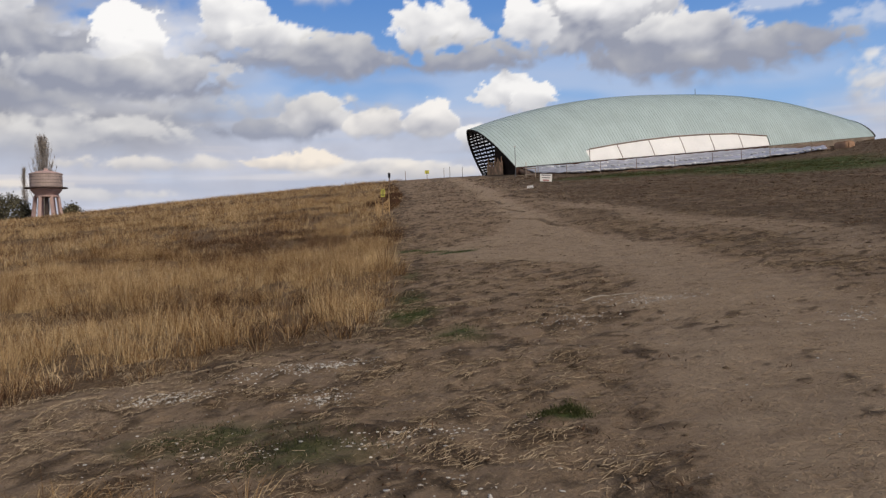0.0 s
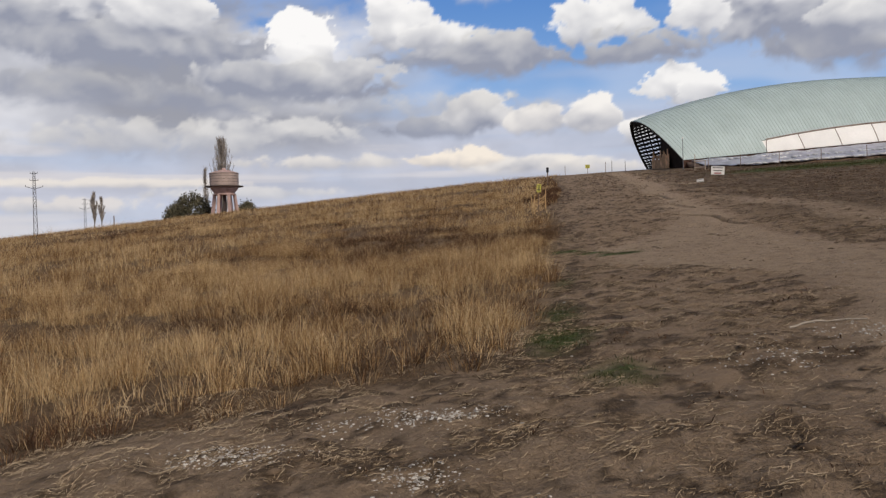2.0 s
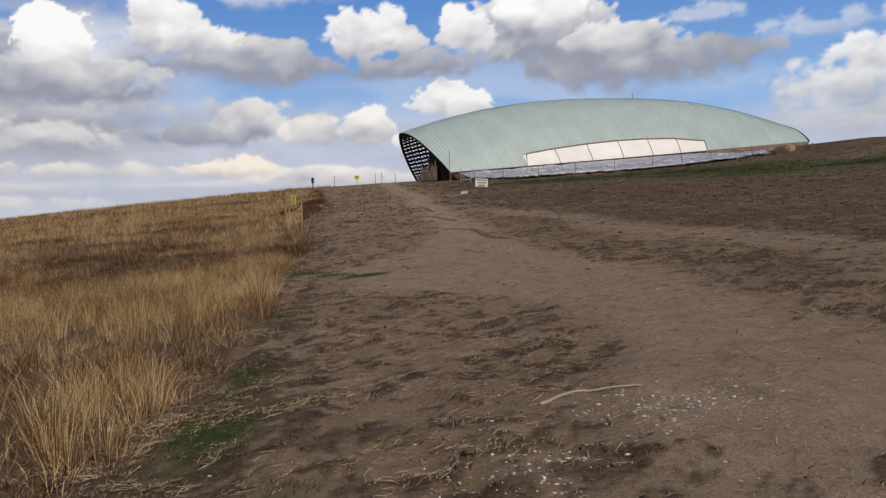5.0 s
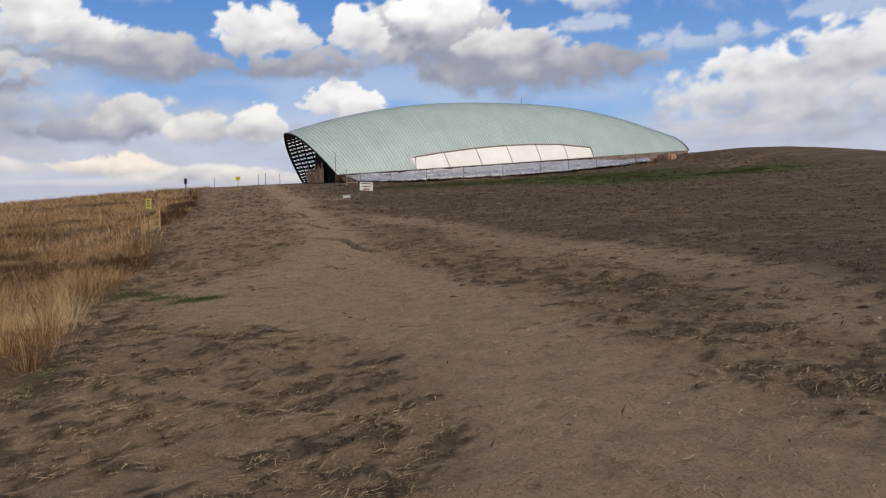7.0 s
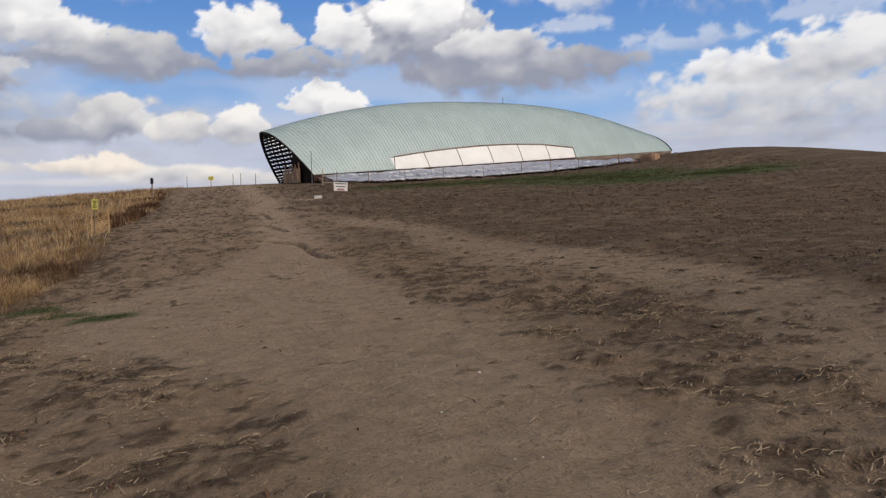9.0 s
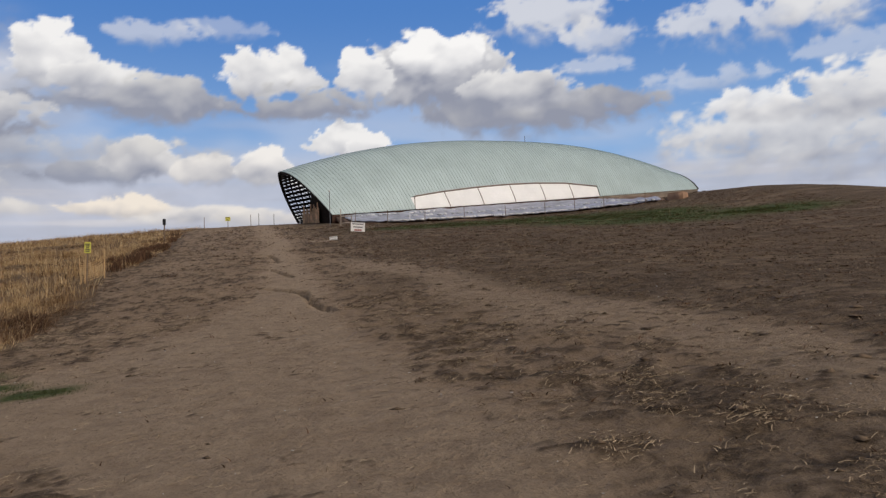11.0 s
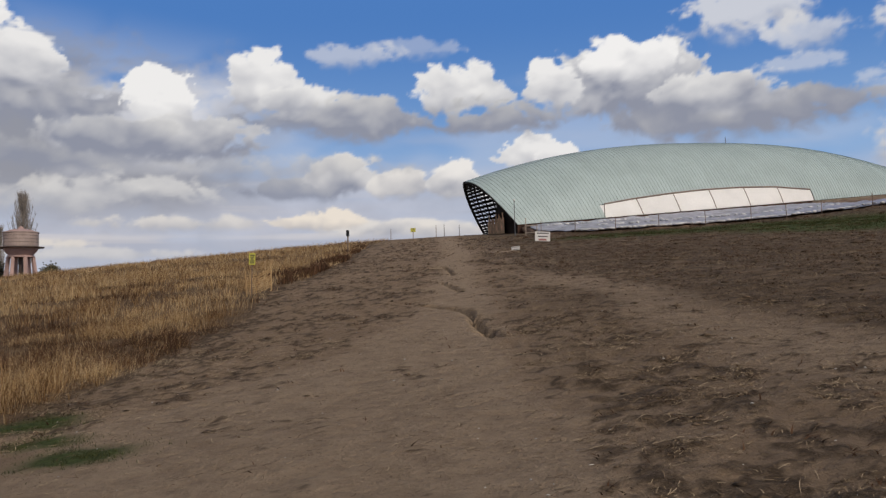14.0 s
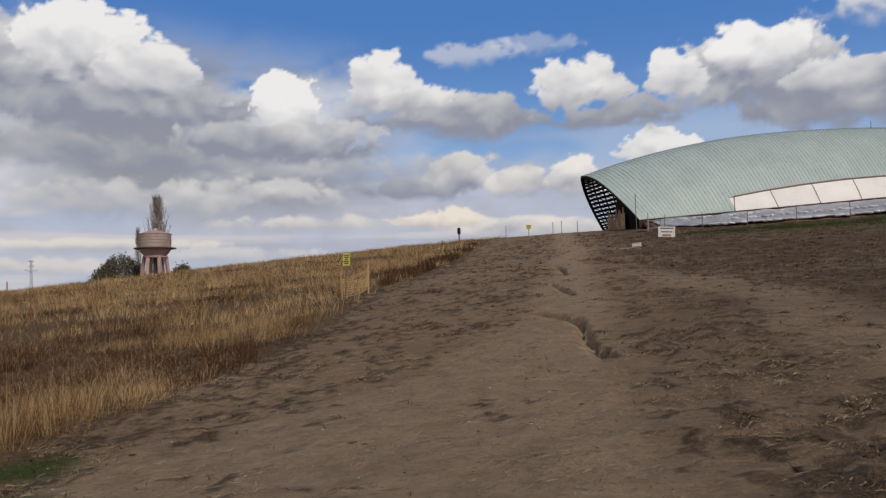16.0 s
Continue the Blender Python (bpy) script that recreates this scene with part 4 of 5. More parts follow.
def shelter():
    root = base_empty("excavation_shelter", Matrix(), "long arched excavation shelter roofed in pale green metal", "building")
    count = 145
    for k in range(count):
        s0, s1 = -1 + 2 * k / count, -1 + 2 * (k + 1) / count
        back = math.pi if s0 > LATTICE_END else math.pi * 32 / 60
        bm = bmesh.new()
        cut = eave((s0 + s1) / 2)
        strip(bm, s0, s1, cut, back, 0.0, 0.07, 60 if back > 3 else 32, 1, True)
        part("roof_panel", bm, M_ROOF, root)
        bm = bmesh.new()
        strip(bm, s0 - 0.0005, s0 + 0.0005, cut, back, 0.065, 0.10, 60 if back > 3 else 32, 1, True)
        part("roof_seam", bm, M_SEAM, root)
    # dark rim round the open end and along the cut
    bm = bmesh.new()
    strip(bm, -1.0025, -0.997, 0.0, math.pi, -0.15, 0.03, 60)
    part("edge_beam", bm, M_DARKTIMBER, root, "dark timber edge beam of the open end")
    bm = bmesh.new()
    strip(bm, 0.994, 1.003, 0.0, math.pi, -0.25, 0.12, 40)
    part("edge_beam", bm, M_DARKTIMBER, root)
    bm = bmesh.new()
    strip(bm, -0.661, 0.305, lambda s: eave(s) - 0.008, lambda s: eave(s) + 0.004, 0.05, 0.20, 1, 40)
    part("eave_trim", bm, M_BATTEN, root, "rusty brown trim over the white sheets")
    # white sheets under the cut
    bounds = np.linspace(-0.661, 0.307, 7)
    for s0, s1 in zip(bounds, bounds[1:]):
        bm = bmesh.new()
        strip(bm, s0 + 0.001, s1 - 0.001, 0.015, lambda s: eave(s) - 0.01, 0.0, 0.06, 6, 8)
        sheet = part("white_sheet", bm, M_PANEL, root, "white translucent sheet")
        bm = bmesh.new()
        strip(bm, s1 - 0.0013, s1 + 0.0013, 0.015, lambda s: eave(s) - 0.01, 0.02, 0.10, 6, 1)
        part("batten", bm, M_BATTEN, sheet)
    # open lattice of the back half at the open end
    na, nf = 6, 18
    for layer, off in ((0, -0.05),):
        for i in range(na + 1):
            s = -0.995 + (LATTICE_END + 0.995) * i / na
            bm = bmesh.new()
            strip(bm, s - 0.0028, s + 0.0028, math.pi / 2 + 0.05, math.pi, off - 0.16, off, 24)
            part("lattice_rib", bm, M_DARKTIMBER, root)
        for j in range(nf + 1):
            f = math.pi / 2 + 0.08 + (math.pi / 2 - 0.10) * j / nf
            bm = bmesh.new()
            strip(bm, -0.995, LATTICE_END, f - 0.017, f + 0.017, off - 0.16, off, 1, 12)
            part("lattice_purlin", bm, M_DARKTIMBER, root)
    bm = bmesh.new()
    for i in range(na):
        for j in range(0, nf):
            s0, s1 = (-0.995 + (LATTICE_END + 0.995) * (i + d) / na for d in (0, 1))
            f0, f1 = (math.pi / 2 + 0.08 + (math.pi / 2 - 0.10) * (j + d) / nf for d in (0, 1))
            rod(bm, shell(s0, f0, -0.1), shell(s1, f1, -0.1), 0.05, sides=4)
    part("lattice_bracing", bm, M_DARKTIMBER, root)
    # arched ribs inside the front half
    for i in range(1, 12):
        s = -0.99 + i * 0.06
        bm = bmesh.new()
        strip(bm, s - 0.003, s + 0.003, 0.02, math.pi / 2, -0.5, -0.03, 14)
        part("arch_rib", bm, M_DARKTIMBER, root)
    # closing wall within, and planks at the mouth
    bm = bmesh.new()
    prev = None
    for k in range(25):
        f = math.pi * k / 24
        p = shell(-0.875, f, -0.1)
        g = Vector((p.x, p.y, 7.5))
        cur = (bm.verts.new(p), bm.verts.new(g))
        if prev:
            bm.faces.new((prev[0], cur[0], cur[1], prev[1]))
        prev = cur
    bmesh.ops.solidify(bm, geom=bm.faces[:], thickness=0.15)
    part("inner_screen", bm, M_SCREEN, root, "dark boarded inner screen")
    a, b = shell(-0.995, 0.0), shell(-0.995, math.pi * 0.93)
    for k in range(18):
        t0, t1 = 0.36 + 0.46 * k / 18, 0.36 + 0.46 * (k + 0.93) / 18
        p, q = a.lerp(b, t0), a.lerp(b, t1)
        zb = gz(p.x, p.y) - 0.15
        top = min(zb + 1.9 + 0.6 * math.sin(k * 1.7) * (k % 3 > 0), shell(-0.995, math.acos(max(-1, min(1, 1 - 2 * t0)))).z - 0.15)
        if top < zb + 0.4:
            continue
        bm = bmesh.new()
        d = (q - p).to_2d()
        m = Matrix.Translation((p.x, p.y, 0)) @ Matrix.Rotation(math.atan2(d.y, d.x), 4, "Z")
        box(bm, 0, -0.02, zb, d.length, 0.02, top, m)
        part("plank", bm, M_PLANK, root)
    # low wall that carries the roof all round
    for f, first, last, mat, words in ((0.0, -1.0, 0.30, M_TRIM, "rusty brown foot wall under the roof"), (0.0, 0.30, 1.0, M_TAN, "pale tan foot wall under the roof"), (math.pi, -1.0, 1.0, M_TRIM, "brown foot wall behind")):
        bm = bmesh.new()
        prev = None
        for k in range(49):
            s = first + (last - first) * k / 48
            p = shell(s, f)
            g = min(gz(p.x, p.y), p.z - 0.6) - 0.4
            cur = (bm.verts.new((p.x, p.y, p.z - 0.02)), bm.verts.new((p.x, p.y, g)))
            if prev:
                bm.faces.new((prev[0], cur[0], cur[1], prev[1]))
            prev = cur
        bmesh.ops.solidify(bm, geom=bm.faces[:], thickness=0.3)
        part("foot_wall", bm, mat, root, words)
    bm = bmesh.new()
    prev = None
    for k in range(25):
        p = shell(0.99, math.pi * k / 24, -0.1)
        cur = (bm.verts.new(p), bm.verts.new((p.x, p.y, gz(p.x, p.y) - 0.4)))
        if prev:
            bm.faces.new((prev[0], cur[0], cur[1], prev[1]))
        prev = cur
    bmesh.ops.solidify(bm, geom=bm.faces[:], thickness=0.2)
    part("end_wall", bm, M_TRIM, root)
    # antenna on the ridge
    p = shell(0.14, math.pi * 0.5)
    bm = bmesh.new()
    rod(bm, p, p + Vector((0, 0, 1.0)), 0.05, 0.03)
    part("ridge_antenna", bm, M_STEEL, root)


shelter()


def bank_foot(s):
    """Where the bank before the shelter meets the slope."""
    p = shell(s, 0.0)
    x = float(np.interp(s, [-1, 0.62], [10.0, 39.0]))
    y = float(np.interp(x, [10, 14, 20, 27, 31, 35, 39], [91, 86, 85.7, 86.5, 85.2, 83.8, 81.0]))
    return Vector((x, y, gz(x, y) - 0.02))


def earth_bank():
    S = np.linspace(-0.985, 0.66, 90)
    T = np.linspace(0, 1, 14)
    V = []
    for s in S:
        a, b = shell(s, 0.0) + Vector((0, 0, -0.30)), bank_foot(s)
        for t in T:
            p = a.lerp(b, t)
            z = max(p.z + 0.25 * (vnoise(np.float64(p.x * 0.9), np.float64(p.y * 0.9)) - 0.5), gz(p.x, p.y) + 0.05 if t < 0.99 else -9)
            V.append((p.x, p.y, z))
    me = array_mesh("earth_bank", V, grid_faces(len(S), len(T)), M_EARTH, True)
    ob = tagged(new("earth_bank", me), "bare brown earth bank at the foot of the shelter", "bank", kind="structure")
    md = ob.modifiers.new("thick", "SOLIDIFY")
    md.thickness, md.offset = 0.4, 1

    S = np.linspace(-0.97, 0.60, 170)
    T = np.linspace(0, 1, 26)
    V = []
    for s in S:
        a, b = shell(s, 0.0) + Vector((0, 0, -0.30)), bank_foot(s)
        top = np.interp(s, [-0.93, -0.2, 0.25, 0.585], [0.06, 0.04, 0.12, 0.70])
        for t in T:
            p = a.lerp(b, top + (0.985 - top) * t)
            z = max(p.z, gz(p.x, p.y)) + 0.22 + 0.28 * (float(fbm(np.float64(p.x * 0.8), np.float64(p.y * 1.2), 3)) - 0.5)
            V.append((p.x, p.y + 0.25 * (float(vnoise(np.float64(s * 60), np.float64(t * 3))) - 0.5), z))
    me = array_mesh("plastic_sheeting", V, grid_faces(len(S), len(T)), M_PLASTIC, True)
    ob = tagged(new("plastic_sheeting", me), "crumpled grey plastic sheeting weighed down before the shelter", "sheeting")
    md = ob.modifiers.new("thick", "SOLIDIFY")
    md.thickness, md.offset = 0.03, 1


earth_bank()


def end_block():
    p = bank_foot(0.625)
    bm = bmesh.new()
    box(bm, -0.5, -0.4, -0.5, 0.5, 1.4, 1.30, bevel=0.1)
    bmesh.ops.subdivide_edges(bm, edges=bm.edges[:], cuts=3, use_grid_fill=True)
    for v in bm.verts:
        v.co += Vector((0.08, 0.08, 0.10)) * (noise.noise(v.co * 1.7) if v.co.z > 0 else 0)
    ob = part("earth_block", bm, M_BLOCK, None, "", pose(p.x + 1.6, p.y - 0.1, p.z - 0.45, 0, 0, 22), True)
    tagged(ob, "rough reddish earth block at the end of the bank", "earth block")


end_block()


def sandbags():
    bm = bmesh.new()
    bmesh.ops.create_icosphere(bm, subdivisions=2, radius=0.5)
    for v in bm.verts:
        v.co.x *= 1.5 * (1 - 0.25 * abs(v.co.y))
        v.co.y *= 0.8
        v.co.z *= 0.55 if v.co.z > 0 else 0.4
    first = part("sandbag", bm, M_BAG, smooth_shade=True)
    tagged(first, "white woven sandbag weighing down plastic sheeting", "sandbag", "sandbags on the sheeting")
    spots_ = []
    for row, (t, n, s0, s1) in enumerate(((0.97, 74, -0.80, 0.57), (0.62, 34, -0.70, 0.45), (0.30, 20, -0.9, -0.45))):
        for k in range(n):
            s = s0 + (s1 - s0) * (k + 0.8 * rng.random()) / n
            top = np.interp(s, [-0.93, -0.2, 0.25, 0.585], [0.06, 0.04, 0.12, 0.70])
            t1 = max(t, top + 0.03) if row else t
            p = (shell(s, 0.0) + Vector((0, 0, -0.30))).lerp(bank_foot(s), t1 + 0.012 * rng.normal())
            z = max(p.z, gz(p.x, p.y)) + 0.25
            m = pose(p.x, p.y, z, 6 * rng.normal(), 5 * rng.normal(), 12 + 25 * rng.normal()) @ Matrix.Diagonal((*(0.28 + 0.28 * rng.random(3)), 1))
            spots_.append(m)
    first.matrix_basis = spots_[0]
    for m in spots_[1:]:
        ob = copy_thing(first, m)
        ob.matrix_basis = m


sandbags()


# ---------------- posts, signs, nets ----------------
def stake(x, y, h, r=0.03, label="weathered thin wooden fence stake", group="fence stakes", lean=0.0, name="fence_stake"):
    bm = bmesh.new()
    rod(bm, (0, 0, -0.25), (lean, 0, h), r, r * 0.8, 7)
    ob = part(name, bm, M_STAKE, None, "", pose(x, y, gz(x, y)))
    return tagged(ob, label, "fence post", group)


for az_d, dist, hh in ((-5.6, 84, 1.3), (-2.3, 86, 1.35), (-1.7, 90, 1.4), (-0.6, 92, 1.3)):
    stake(3.78 + dist * math.sin(radians(az_d)), 16.3 + dist * math.cos(radians(az_d)), hh, 0.035)
for x, y in ((10.3, 86.4), (13.2, 85.6), (16.6, 84.9), (20.4, 84.9), (24.6, 85.4), (28.5, 85.2), (31.2, 84.3), (33.8, 83.4), (37.2, 81.6)):
    stake(x, y, 1.25, 0.035, "thin fence stake before the plastic sheeting", "stakes before the sheeting", 0.05 * rng.normal())


def board_sign(name, x, y, w, h, clear, turn, mat, label, rows, tilt=0.0, legs=(-0.38, 0.38), ink=M_INK, leg_r=0.02, z_extra=0.0):
    z = gz(x, y) + z_extra
    root = base_empty(name, pose(x, y, z, 0, tilt, turn), label, "sign")
    bm = bmesh.new()
    box(bm, -w / 2, -0.012, clear, w / 2, 0.012, clear + h, bevel=0.006)
    board = part("board", bm, mat, root)
    for k in range(rows):
        bm = bmesh.new()
        zc = clear + h * (0.82 - 0.66 * k / max(1, rows - 1))
        span = 0.40 - 0.07 * ((k * 7) % 3)
        tall = h * (0.10 if ink is M_REDINK and k == rows - 1 else 0.05)
        box(bm, -w * span, -0.017, zc - tall, w * span, -0.0125, zc + tall)
        part("line_of_lettering", bm, M_INK if k < rows - 1 else ink, board)
    for lx in legs:
        bm = bmesh.new()
        rod(bm, (lx * w, 0.035, -0.3), (lx * w, 0.035, clear + h * 0.85), leg_r, sides=8)
        part("leg", bm, M_STAKE, root)
    return root


big_sign = board_sign("site_sign", 8.46, 65.96, 0.98, 0.62, 0.12, 5, M_SIGNWHITE, "white board sign with dark and red lettering on short legs", 3, 3, ink=M_REDINK)
small_sign = board_sign("ground_sign", 6.2, 56.9, 0.44, 0.2, 0.04, -8, M_SIGNWHITE, "small white sign low on the ground", 2, -6)
board_sign("yellow_notice", -2.77, 37.72, 0.18, 0.34, 0.97, 12, M_YELLOW, "faded yellow notice on a thin stake in dry grass", 5, 2, legs=(0,), leg_r=0.018)
zx, zy = 3.78 + 78 * math.sin(radians(-4.0)), 16.3 + 78 * math.cos(radians(-4.0))
board_sign("yellow_notice", zx, zy, 0.5, 0.4, 0.85, 0, M_YELLOW, "distant yellow notice on a stake by the fence", 3, 0, legs=(0,), leg_r=0.03)


def net_barrier():
    root = base_empty("net_barrier", pose(-3.08, 38.45, gz(-3.08, 38.45)), "torn tan plastic net slung between two stakes", "barrier")
    a, b = Vector((0, 0, 0)), Vector((0.52, 0.85, gz(-2.56, 39.3) - gz(-3.08, 38.45)))
    for p, h, ln in ((a, 0.82, -0.07), (b, 0.98, 0.0), (a.lerp(b, 0.12) + Vector((0, 0.02, 0)), 0.8, 0.02)):
        bm = bmesh.new()
        rod(bm, p - Vector((0, 0, 0.2)), p + Vector((ln, 0, h)), 0.022, 0.018, 7)
        part("stake", bm, M_NET, root)
    for k in range(9):
        bm = bmesh.new()
        z0, z1 = 0.10 + 0.072 * k, 0.16 + 0.075 * k
        last = None
        for i in range(13):
            t = i / 12
            p = a.lerp(b, t) + Vector((0.02 * math.sin(k * 2 + t * 5) - 0.06 * (1 - t) * (z0 / 0.8), -0.05, z0 * (1 - t) + z1 * t - 0.10 * math.sin(math.pi * t) * (0.5 + 0.08 * k)))
            if last:
                rod(bm, last, p, 0.011, sides=5)
            last = p
        part("net_strap", bm, M_NET, root)


net_barrier()


def black_post():
    x, y = -4.41, 68.3
    root = base_empty("marker_post", pose(x, y, gz(x, y)), "slim brown post with a black box at its top", "post")
    bm = bmesh.new()
    top = 7.08 - gz(x, y)
    rod(bm, (0, 0, -0.3), (0.03, 0, top - 0.35), 0.05, 0.045, 10)
    part("post", bm, M_STAKE, root)
    bm = bmesh.new()
    box(bm, -0.08, -0.08, top - 0.42, 0.12, 0.08, top, bevel=0.03)
    part("black_box", bm, M_BLACK, root, "black box")


black_post()


def pole():
    x, y = 8.12, 88.8
    bm = bmesh.new()
    rod(bm, (0, 0, -0.3), (0, 0, 11.2 - gz(x, y)), 0.04, 0.03, 8)
    root = base_empty("thin_pole", pose(x, y, gz(x, y)), "thin pale pole before the shelter's open end", "pole")
    part("shaft", bm, M_STEEL, root)
    bm = bmesh.new()
    bmesh.ops.create_icosphere(bm, subdivisions=2, radius=0.09, matrix=Matrix.Translation((0, 0, 11.2 - gz(x, y))))
    part("cap", bm, M_SIGNWHITE, root)


pole()


def gate_frame():
    """A low bare frame of pale poles by the corner of the roof."""
    x, y = 8.75, 84.0
    root = base_empty("gate_frame", pose(x, y, gz(x, y), 0, 0, -6), "low bare frame of pale wooden poles", "frame")
    for dx, h in ((0, 1.55), (0.95, 0.95)):
        bm = bmesh.new()
        rod(bm, (dx, 0, -0.3), (dx + 0.03, 0, h), 0.045, 0.035, 7)
        part("post", bm, M_TAN, root)
    for h in (0.85, 0.25):
        bm = bmesh.new()
        rod(bm, (-0.08, -0.05, h), (1.05, -0.05, h + 0.04), 0.04, 0.035, 7)
        part("rail", bm, M_TAN, root)


gate_frame()


def ground_cable():
    """A pale cable that trails from the small sign along the earth."""
    bm = bmesh.new()
    last = None
    for k in range(13):
        t = k / 12
        x, y = 6.15 - 1.3 * t, 56.8 - 0.9 * t + 0.25 * math.sin(3.4 * t)
        p = Vector((x, y, gz(x, y) + 0.02))
        if last:
            rod(bm, last, p, 0.014, sides=6)
        last = p
    tagged(part("cable", bm, M_TAN), "pale cable trailing over bare earth", "cable")


ground_cable()


def fallen_stick():
    bm = bmesh.new()
    last, n = None, 14
    for k in range(n + 1):
        t = k / n
        x, y = 1.65 + 0.68 * t, 9.90 + 0.11 * t + 0.05 * math.sin(math.pi * t)
        p = Vector((x, y, gz(x, y) + 0.012))
        if last:
            rod(bm, last, p, 0.012 - 0.006 * (k - 1) / n, 0.012 - 0.006 * k / n, 7)
        last = p
    tagged(part("fallen_stick", bm, M_STICK), "bent bleached stick lying on bare earth", "stick")


fallen_stick()


# ---------------- water tower and what stands by it ----------------
def water_tower():
    x, y = -76.8, 157.5
    root = base_empty("water_tower", pose(x, y, gz(x, y)), "faded pink concrete water tower on splayed legs", "tower")
    z0 = gz(x, y)
    up = lambda z: z - z0
    bm = bmesh.new()
    lathe(bm, [(2.85, up(13.65)), (2.92, up(13.9)), (2.92, up(16.05)), (3.02, up(16.15)), (3.02, up(16.3))], 40)
    tank = part("tank", bm, M_TANK, root)
    for z in (14.4, 15.0, 15.6):
        bm = bmesh.new()
        lathe(bm, [(2.92, up(z)), (2.955, up(z + 0.03)), (2.92, up(z + 0.06))], 40, False)
        part("band", bm, M_TOWERDARK, tank)
    bm = bmesh.new()
    lathe(bm, [(3.02, up(16.3)), (1.6, up(16.75)), (0.5, up(16.95)), (0.45, up(17.2)), (0.12, up(17.4))], 32)
    part("cap", bm, M_TOWER, root)
    bm = bmesh.new()
    lathe(bm, [(2.8, up(13.4)), (3.85, up(13.45)), (3.85, up(13.6)), (2.9, up(13.68))], 40)
    part("rim", bm, M_TOWERDARK, root, "dark stained projecting rim")
    bm = bmesh.new()
    lathe(bm, [(1.9, up(12.0)), (2.75, up(13.0)), (2.85, up(13.4))], 32)
    part("funnel", bm, M_TOWER, root)
    bm = bmesh.new()
    lathe(bm, [(2.0, up(11.75)), (2.25, up(11.78)), (2.25, up(12.08)), (2.0, up(12.1))], 32)
    part("ring_beam", bm, M_TOWER, root)
    for k in range(6):
        a = 2 * math.pi * (k + 0.35) / 6
        bm = bmesh.new()
        rod(bm, (2.0 * math.cos(a), 2.0 * math.sin(a), up(11.8)), (3.3 * math.cos(a), 3.3 * math.sin(a), -0.4), 0.36, 0.5, 4)
        part("leg", bm, M_TOWER, root)
    bm = bmesh.new()
    rod(bm, (0, 0, up(12.2)), (0, 0, -0.3), 0.35, 0.45, 12)
    part("riser_pipe", bm, M_TOWERDARK, root)


water_tower()


def bare_poplar(name, x, y, top, spread, seed, n=70, label="tall narrow leafless poplar"):
    """A narrow tree: a tapering trunk, steep limbs, and a brush of fine twigs."""
    r = np.random.default_rng(seed)
    z0 = gz(x, y)
    H = top - z0
    root = base_empty(name, pose(x, y, z0), label, "tree")
    bm = bmesh.new()
    rod(bm, (0, 0, -0.3), (0.1, 0, H * 0.55), H * 0.016, H * 0.008, 8)
    rod(bm, (0.1, 0, H * 0.55), (0.0, 0.1, H * 0.96), H * 0.008, 0.03, 6)
    part("trunk", bm, M_BARK, root)
    bm = bmesh.new()
    V, F = [], []
    for k in range(n):
        h0 = H * (0.22 + 0.62 * r.random())
        a = r.random() * 2 * math.pi
        L = H * (0.42 - 0.22 * h0 / H) * (0.7 + 0.6 * r.random())
        out = spread * (0.45 + 0.55 * r.random()) * (1.05 - 0.5 * abs(h0 / H - 0.5))
        p0 = Vector((0.05, 0, h0))
        end = min(h0 + L, H * 0.97)
        out *= max(0.30, 1.2 - (end / H) ** 4)
        p1 = Vector((math.cos(a) * out, math.sin(a) * out, end))
        rod(bm, p0, p1, 0.06, 0.015, 4)
        for j in range(44):
            t = 0.2 + 0.8 * r.random()
            b = p0.lerp(p1, t)
            d = Vector((r.normal() * 0.30, r.normal() * 0.30, 0.4 + 0.8 * r.random())) * min(1.0, H / 14)
            c = b + d * (0.9 + 0.5 * r.random())
            w = Vector((r.normal(), r.normal(), 0)).normalized() * 0.03
            i = len(V)
            V += [b - w, b + w, c]
            F.append((i, i + 1, i + 2))
    limbs = part("limbs", bm, M_TWIG, root)
    tw = new("crown", array_mesh("crown", np.array([v[:] for v in V]), np.array(F), M_TWIG))
    tw.parent = root
    return root


bare_poplar("poplar_tree", -83.4, 170, 25.8, 3.3, 1, 120, "tall narrow leafless poplar behind the water tower")
bare_poplar("poplar_tree", -85.5, 166, 18.6, 0.9, 2, 24, "thin leafless poplar beside the water tower")
bare_poplar("poplar_tree", -65.2, 96.8, 8.8, 0.6, 3, 34, "narrow leafless poplar beyond the slope")
bare_poplar("poplar_tree", -63.6, 96.0, 8.1, 0.5, 4, 24, "narrow leafless poplar beyond the slope")


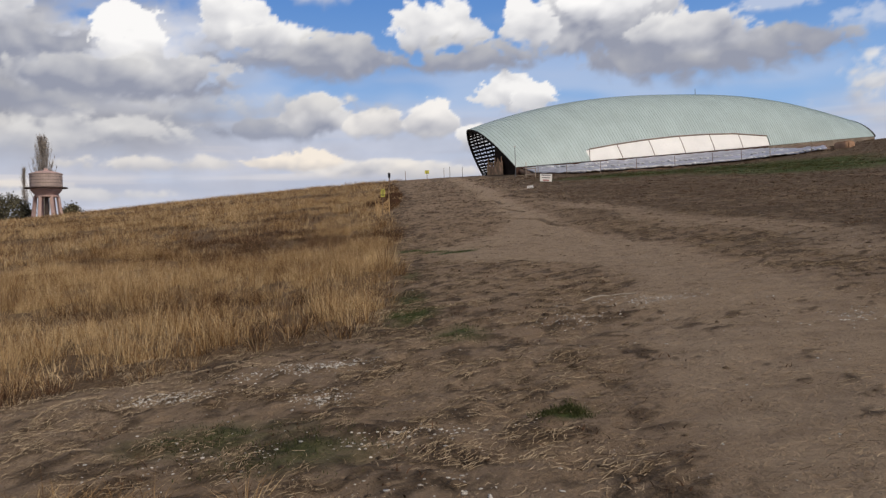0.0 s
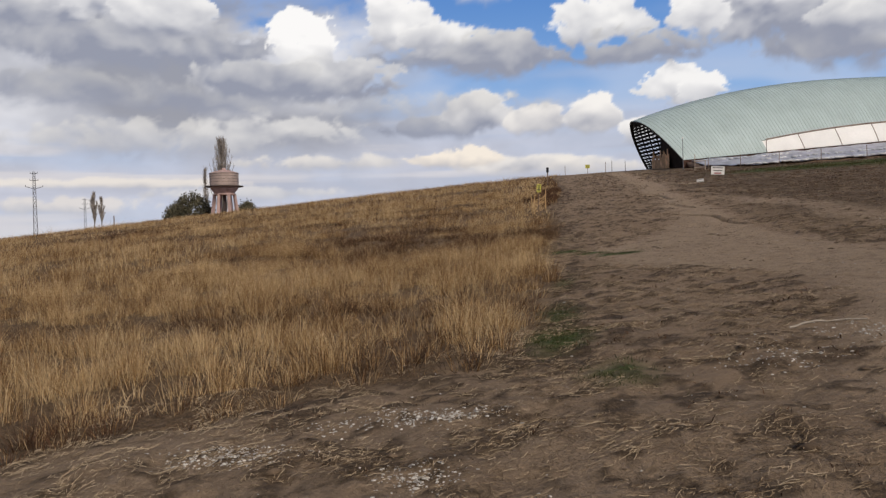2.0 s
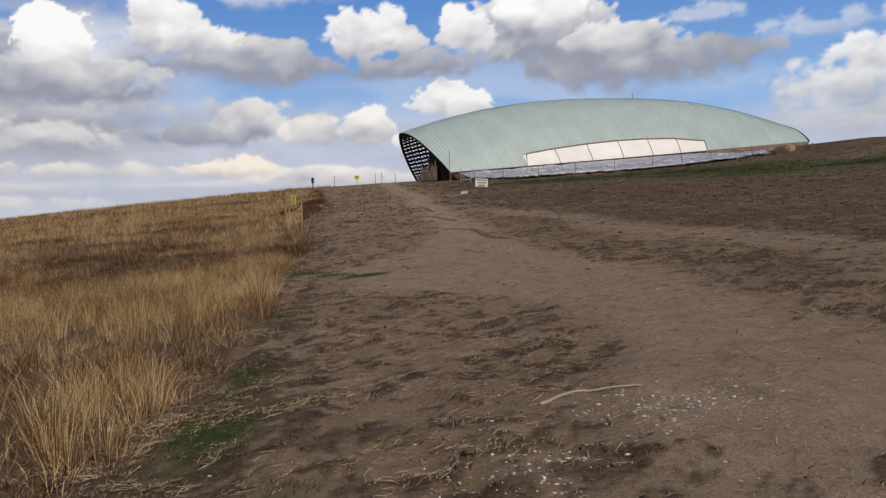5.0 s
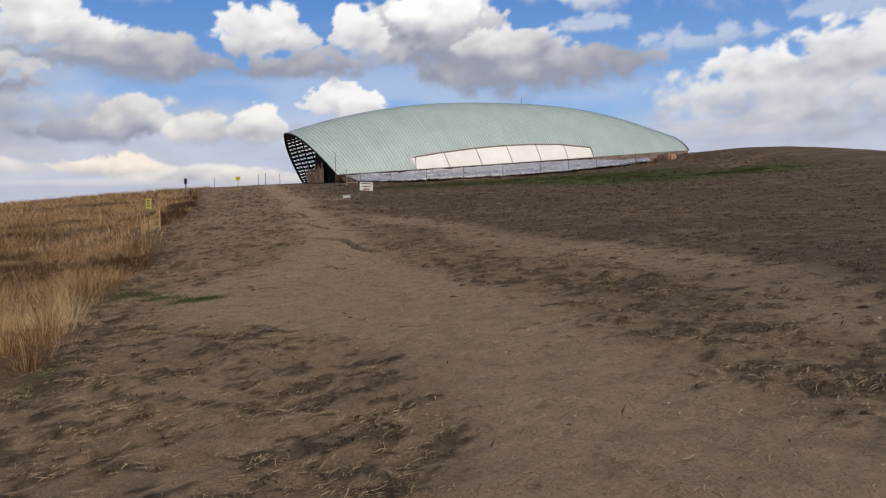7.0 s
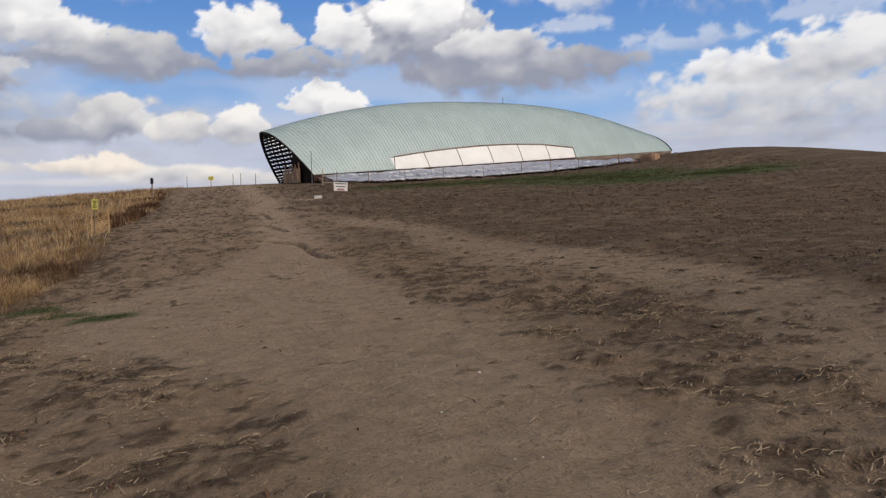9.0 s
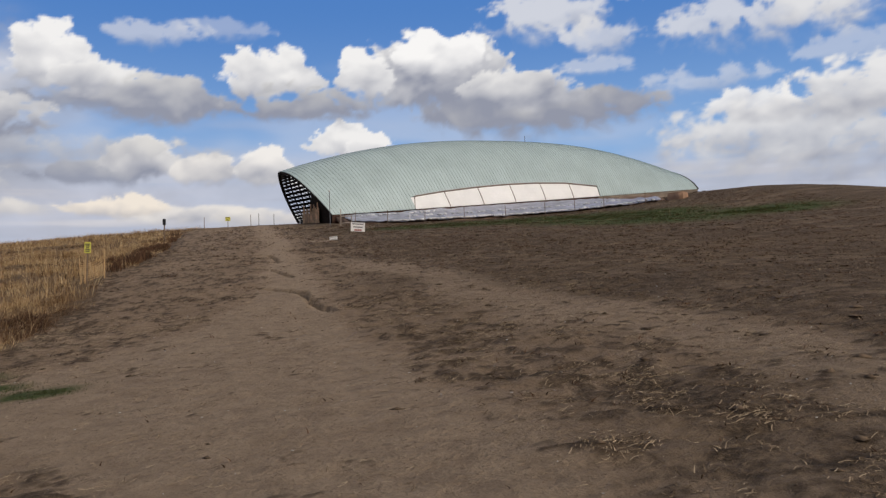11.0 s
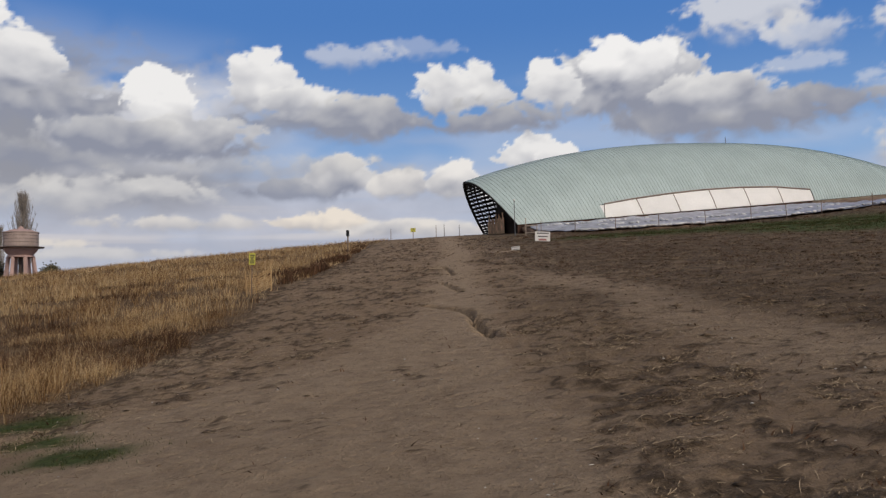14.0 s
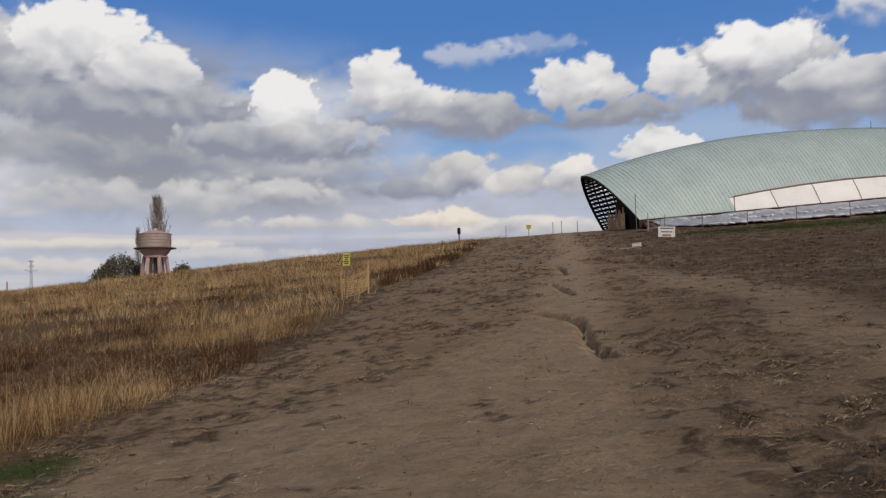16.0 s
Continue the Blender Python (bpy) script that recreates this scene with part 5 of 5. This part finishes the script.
def leafy_tree(name, x, y, top, radius, seed, label, squash=1.0):
    r = np.random.default_rng(seed)
    z0 = gz(x, y)
    H = top - z0
    root = base_empty(name, pose(x, y, z0), label, "tree")
    bm = bmesh.new()
    rod(bm, (0, 0, -0.3), (0.2, 0, H * 0.45), 0.35, 0.2, 8)
    for k in range(9):
        a = 2 * math.pi * k / 9 + r.random()
        rod(bm, (0.2, 0, H * (0.25 + 0.2 * r.random())), (math.cos(a) * radius * 0.75, math.sin(a) * radius * 0.75, H * (0.5 + 0.35 * r.random())), 0.14, 0.04, 6)
    part("trunk", bm, M_BARK, root)
    n = 360
    d = r.normal(size=(n, 3))
    d /= np.linalg.norm(d, axis=1)[:, None]
    C = d * (0.55 + 0.45 * r.random((n, 1)) ** 0.5) * np.array([radius, radius, H * 0.36]) + np.array([0.1, 0, H * 0.62])
    m = 27
    P = np.repeat(C, m, 0) + r.normal(0, 0.40, (n * m, 3))
    U, W = r.normal(size=P.shape), r.normal(size=P.shape)
    U *= 0.19 / np.linalg.norm(U, axis=1)[:, None]
    W *= 0.16 / np.linalg.norm(W, axis=1)[:, None]
    V = np.stack([P - U, P + W, P + U, P - W], 1).reshape(-1, 3)
    crown = new("crown", array_mesh("crown", V, np.arange(len(V)).reshape(-1, 4), M_LEAF))
    crown.parent = root
    return root


leafy_tree("broad_tree", -86.0, 161, 12.8, 4.2, 5, "dark green broad tree beside the water tower")
leafy_tree("broad_tree", -91.3, 164, 10.8, 3.0, 8, "dark green broad tree beside the water tower")
leafy_tree("broad_tree", -77.0, 168, 10.8, 2.4, 6, "dark green tree behind the water tower")


def pylon(x, y, top, w0, w1, label):
    z0 = gz(x, y)
    H = top - z0
    root = base_empty("lattice_pylon", pose(x, y, z0, 0, 0, 35), label, "pylon")
    lv = np.linspace(-0.3, H, 15)
    wid = lambda z: w0 + (w1 - w0) * max(z, 0) / H
    cs = ((-1, -1), (1, -1), (1, 1), (-1, 1))
    for cx, cy in cs:
        bm = bmesh.new()
        rod(bm, (cx * w0 / 2, cy * w0 / 2, -0.3), (cx * w1 / 2, cy * w1 / 2, H), 0.07, 0.06, 4)
        part("leg", bm, M_STEEL, root)
    for k, (a, b) in enumerate(zip(lv, lv[1:])):
        bm = bmesh.new()
        for i in range(4):
            (ax, ay), (bx, by) = cs[i], cs[(i + 1) % 4]
            if k % 2:
                (ax, ay), (bx, by) = (bx, by), (ax, ay)
            rod(bm, (ax * wid(a) / 2, ay * wid(a) / 2, a), (bx * wid(b) / 2, by * wid(b) / 2, b), 0.04, sides=4)
            rod(bm, (cs[i][0] * wid(b) / 2, cs[i][1] * wid(b) / 2, b), (cs[(i + 1) % 4][0] * wid(b) / 2, cs[(i + 1) % 4][1] * wid(b) / 2, b), 0.035, sides=4)
        part("brace", bm, M_STEEL, root)
    for z, arm, rise in ((H * 0.82, 1.9, 0.6), (H * 0.91, 0.9, 0.0), (H * 0.985, 0.8, 0.0)):
        bm = bmesh.new()
        for sg in (-1, 1):
            rod(bm, (0, 0, z), (sg * arm, 0, z + rise), 0.06, sides=4)
            rod(bm, (sg * arm, 0, z + rise), (sg * arm, 0, z + rise + 0.35), 0.06, sides=6)
        part("crossarm", bm, M_STEEL, root)


pylon(-135.0, 175.0, 20.4, 1.1, 0.5, "dark steel lattice power pylon on the plain")
pylon(-189.0, 271.0, 20.0, 1.2, 0.55, "distant steel lattice power pylon")
stake(-73.0, 113.0, 6.4 - gz(-73.0, 113.0), 0.1, "dark utility pole beyond the slope", "poles", name="utility_pole")
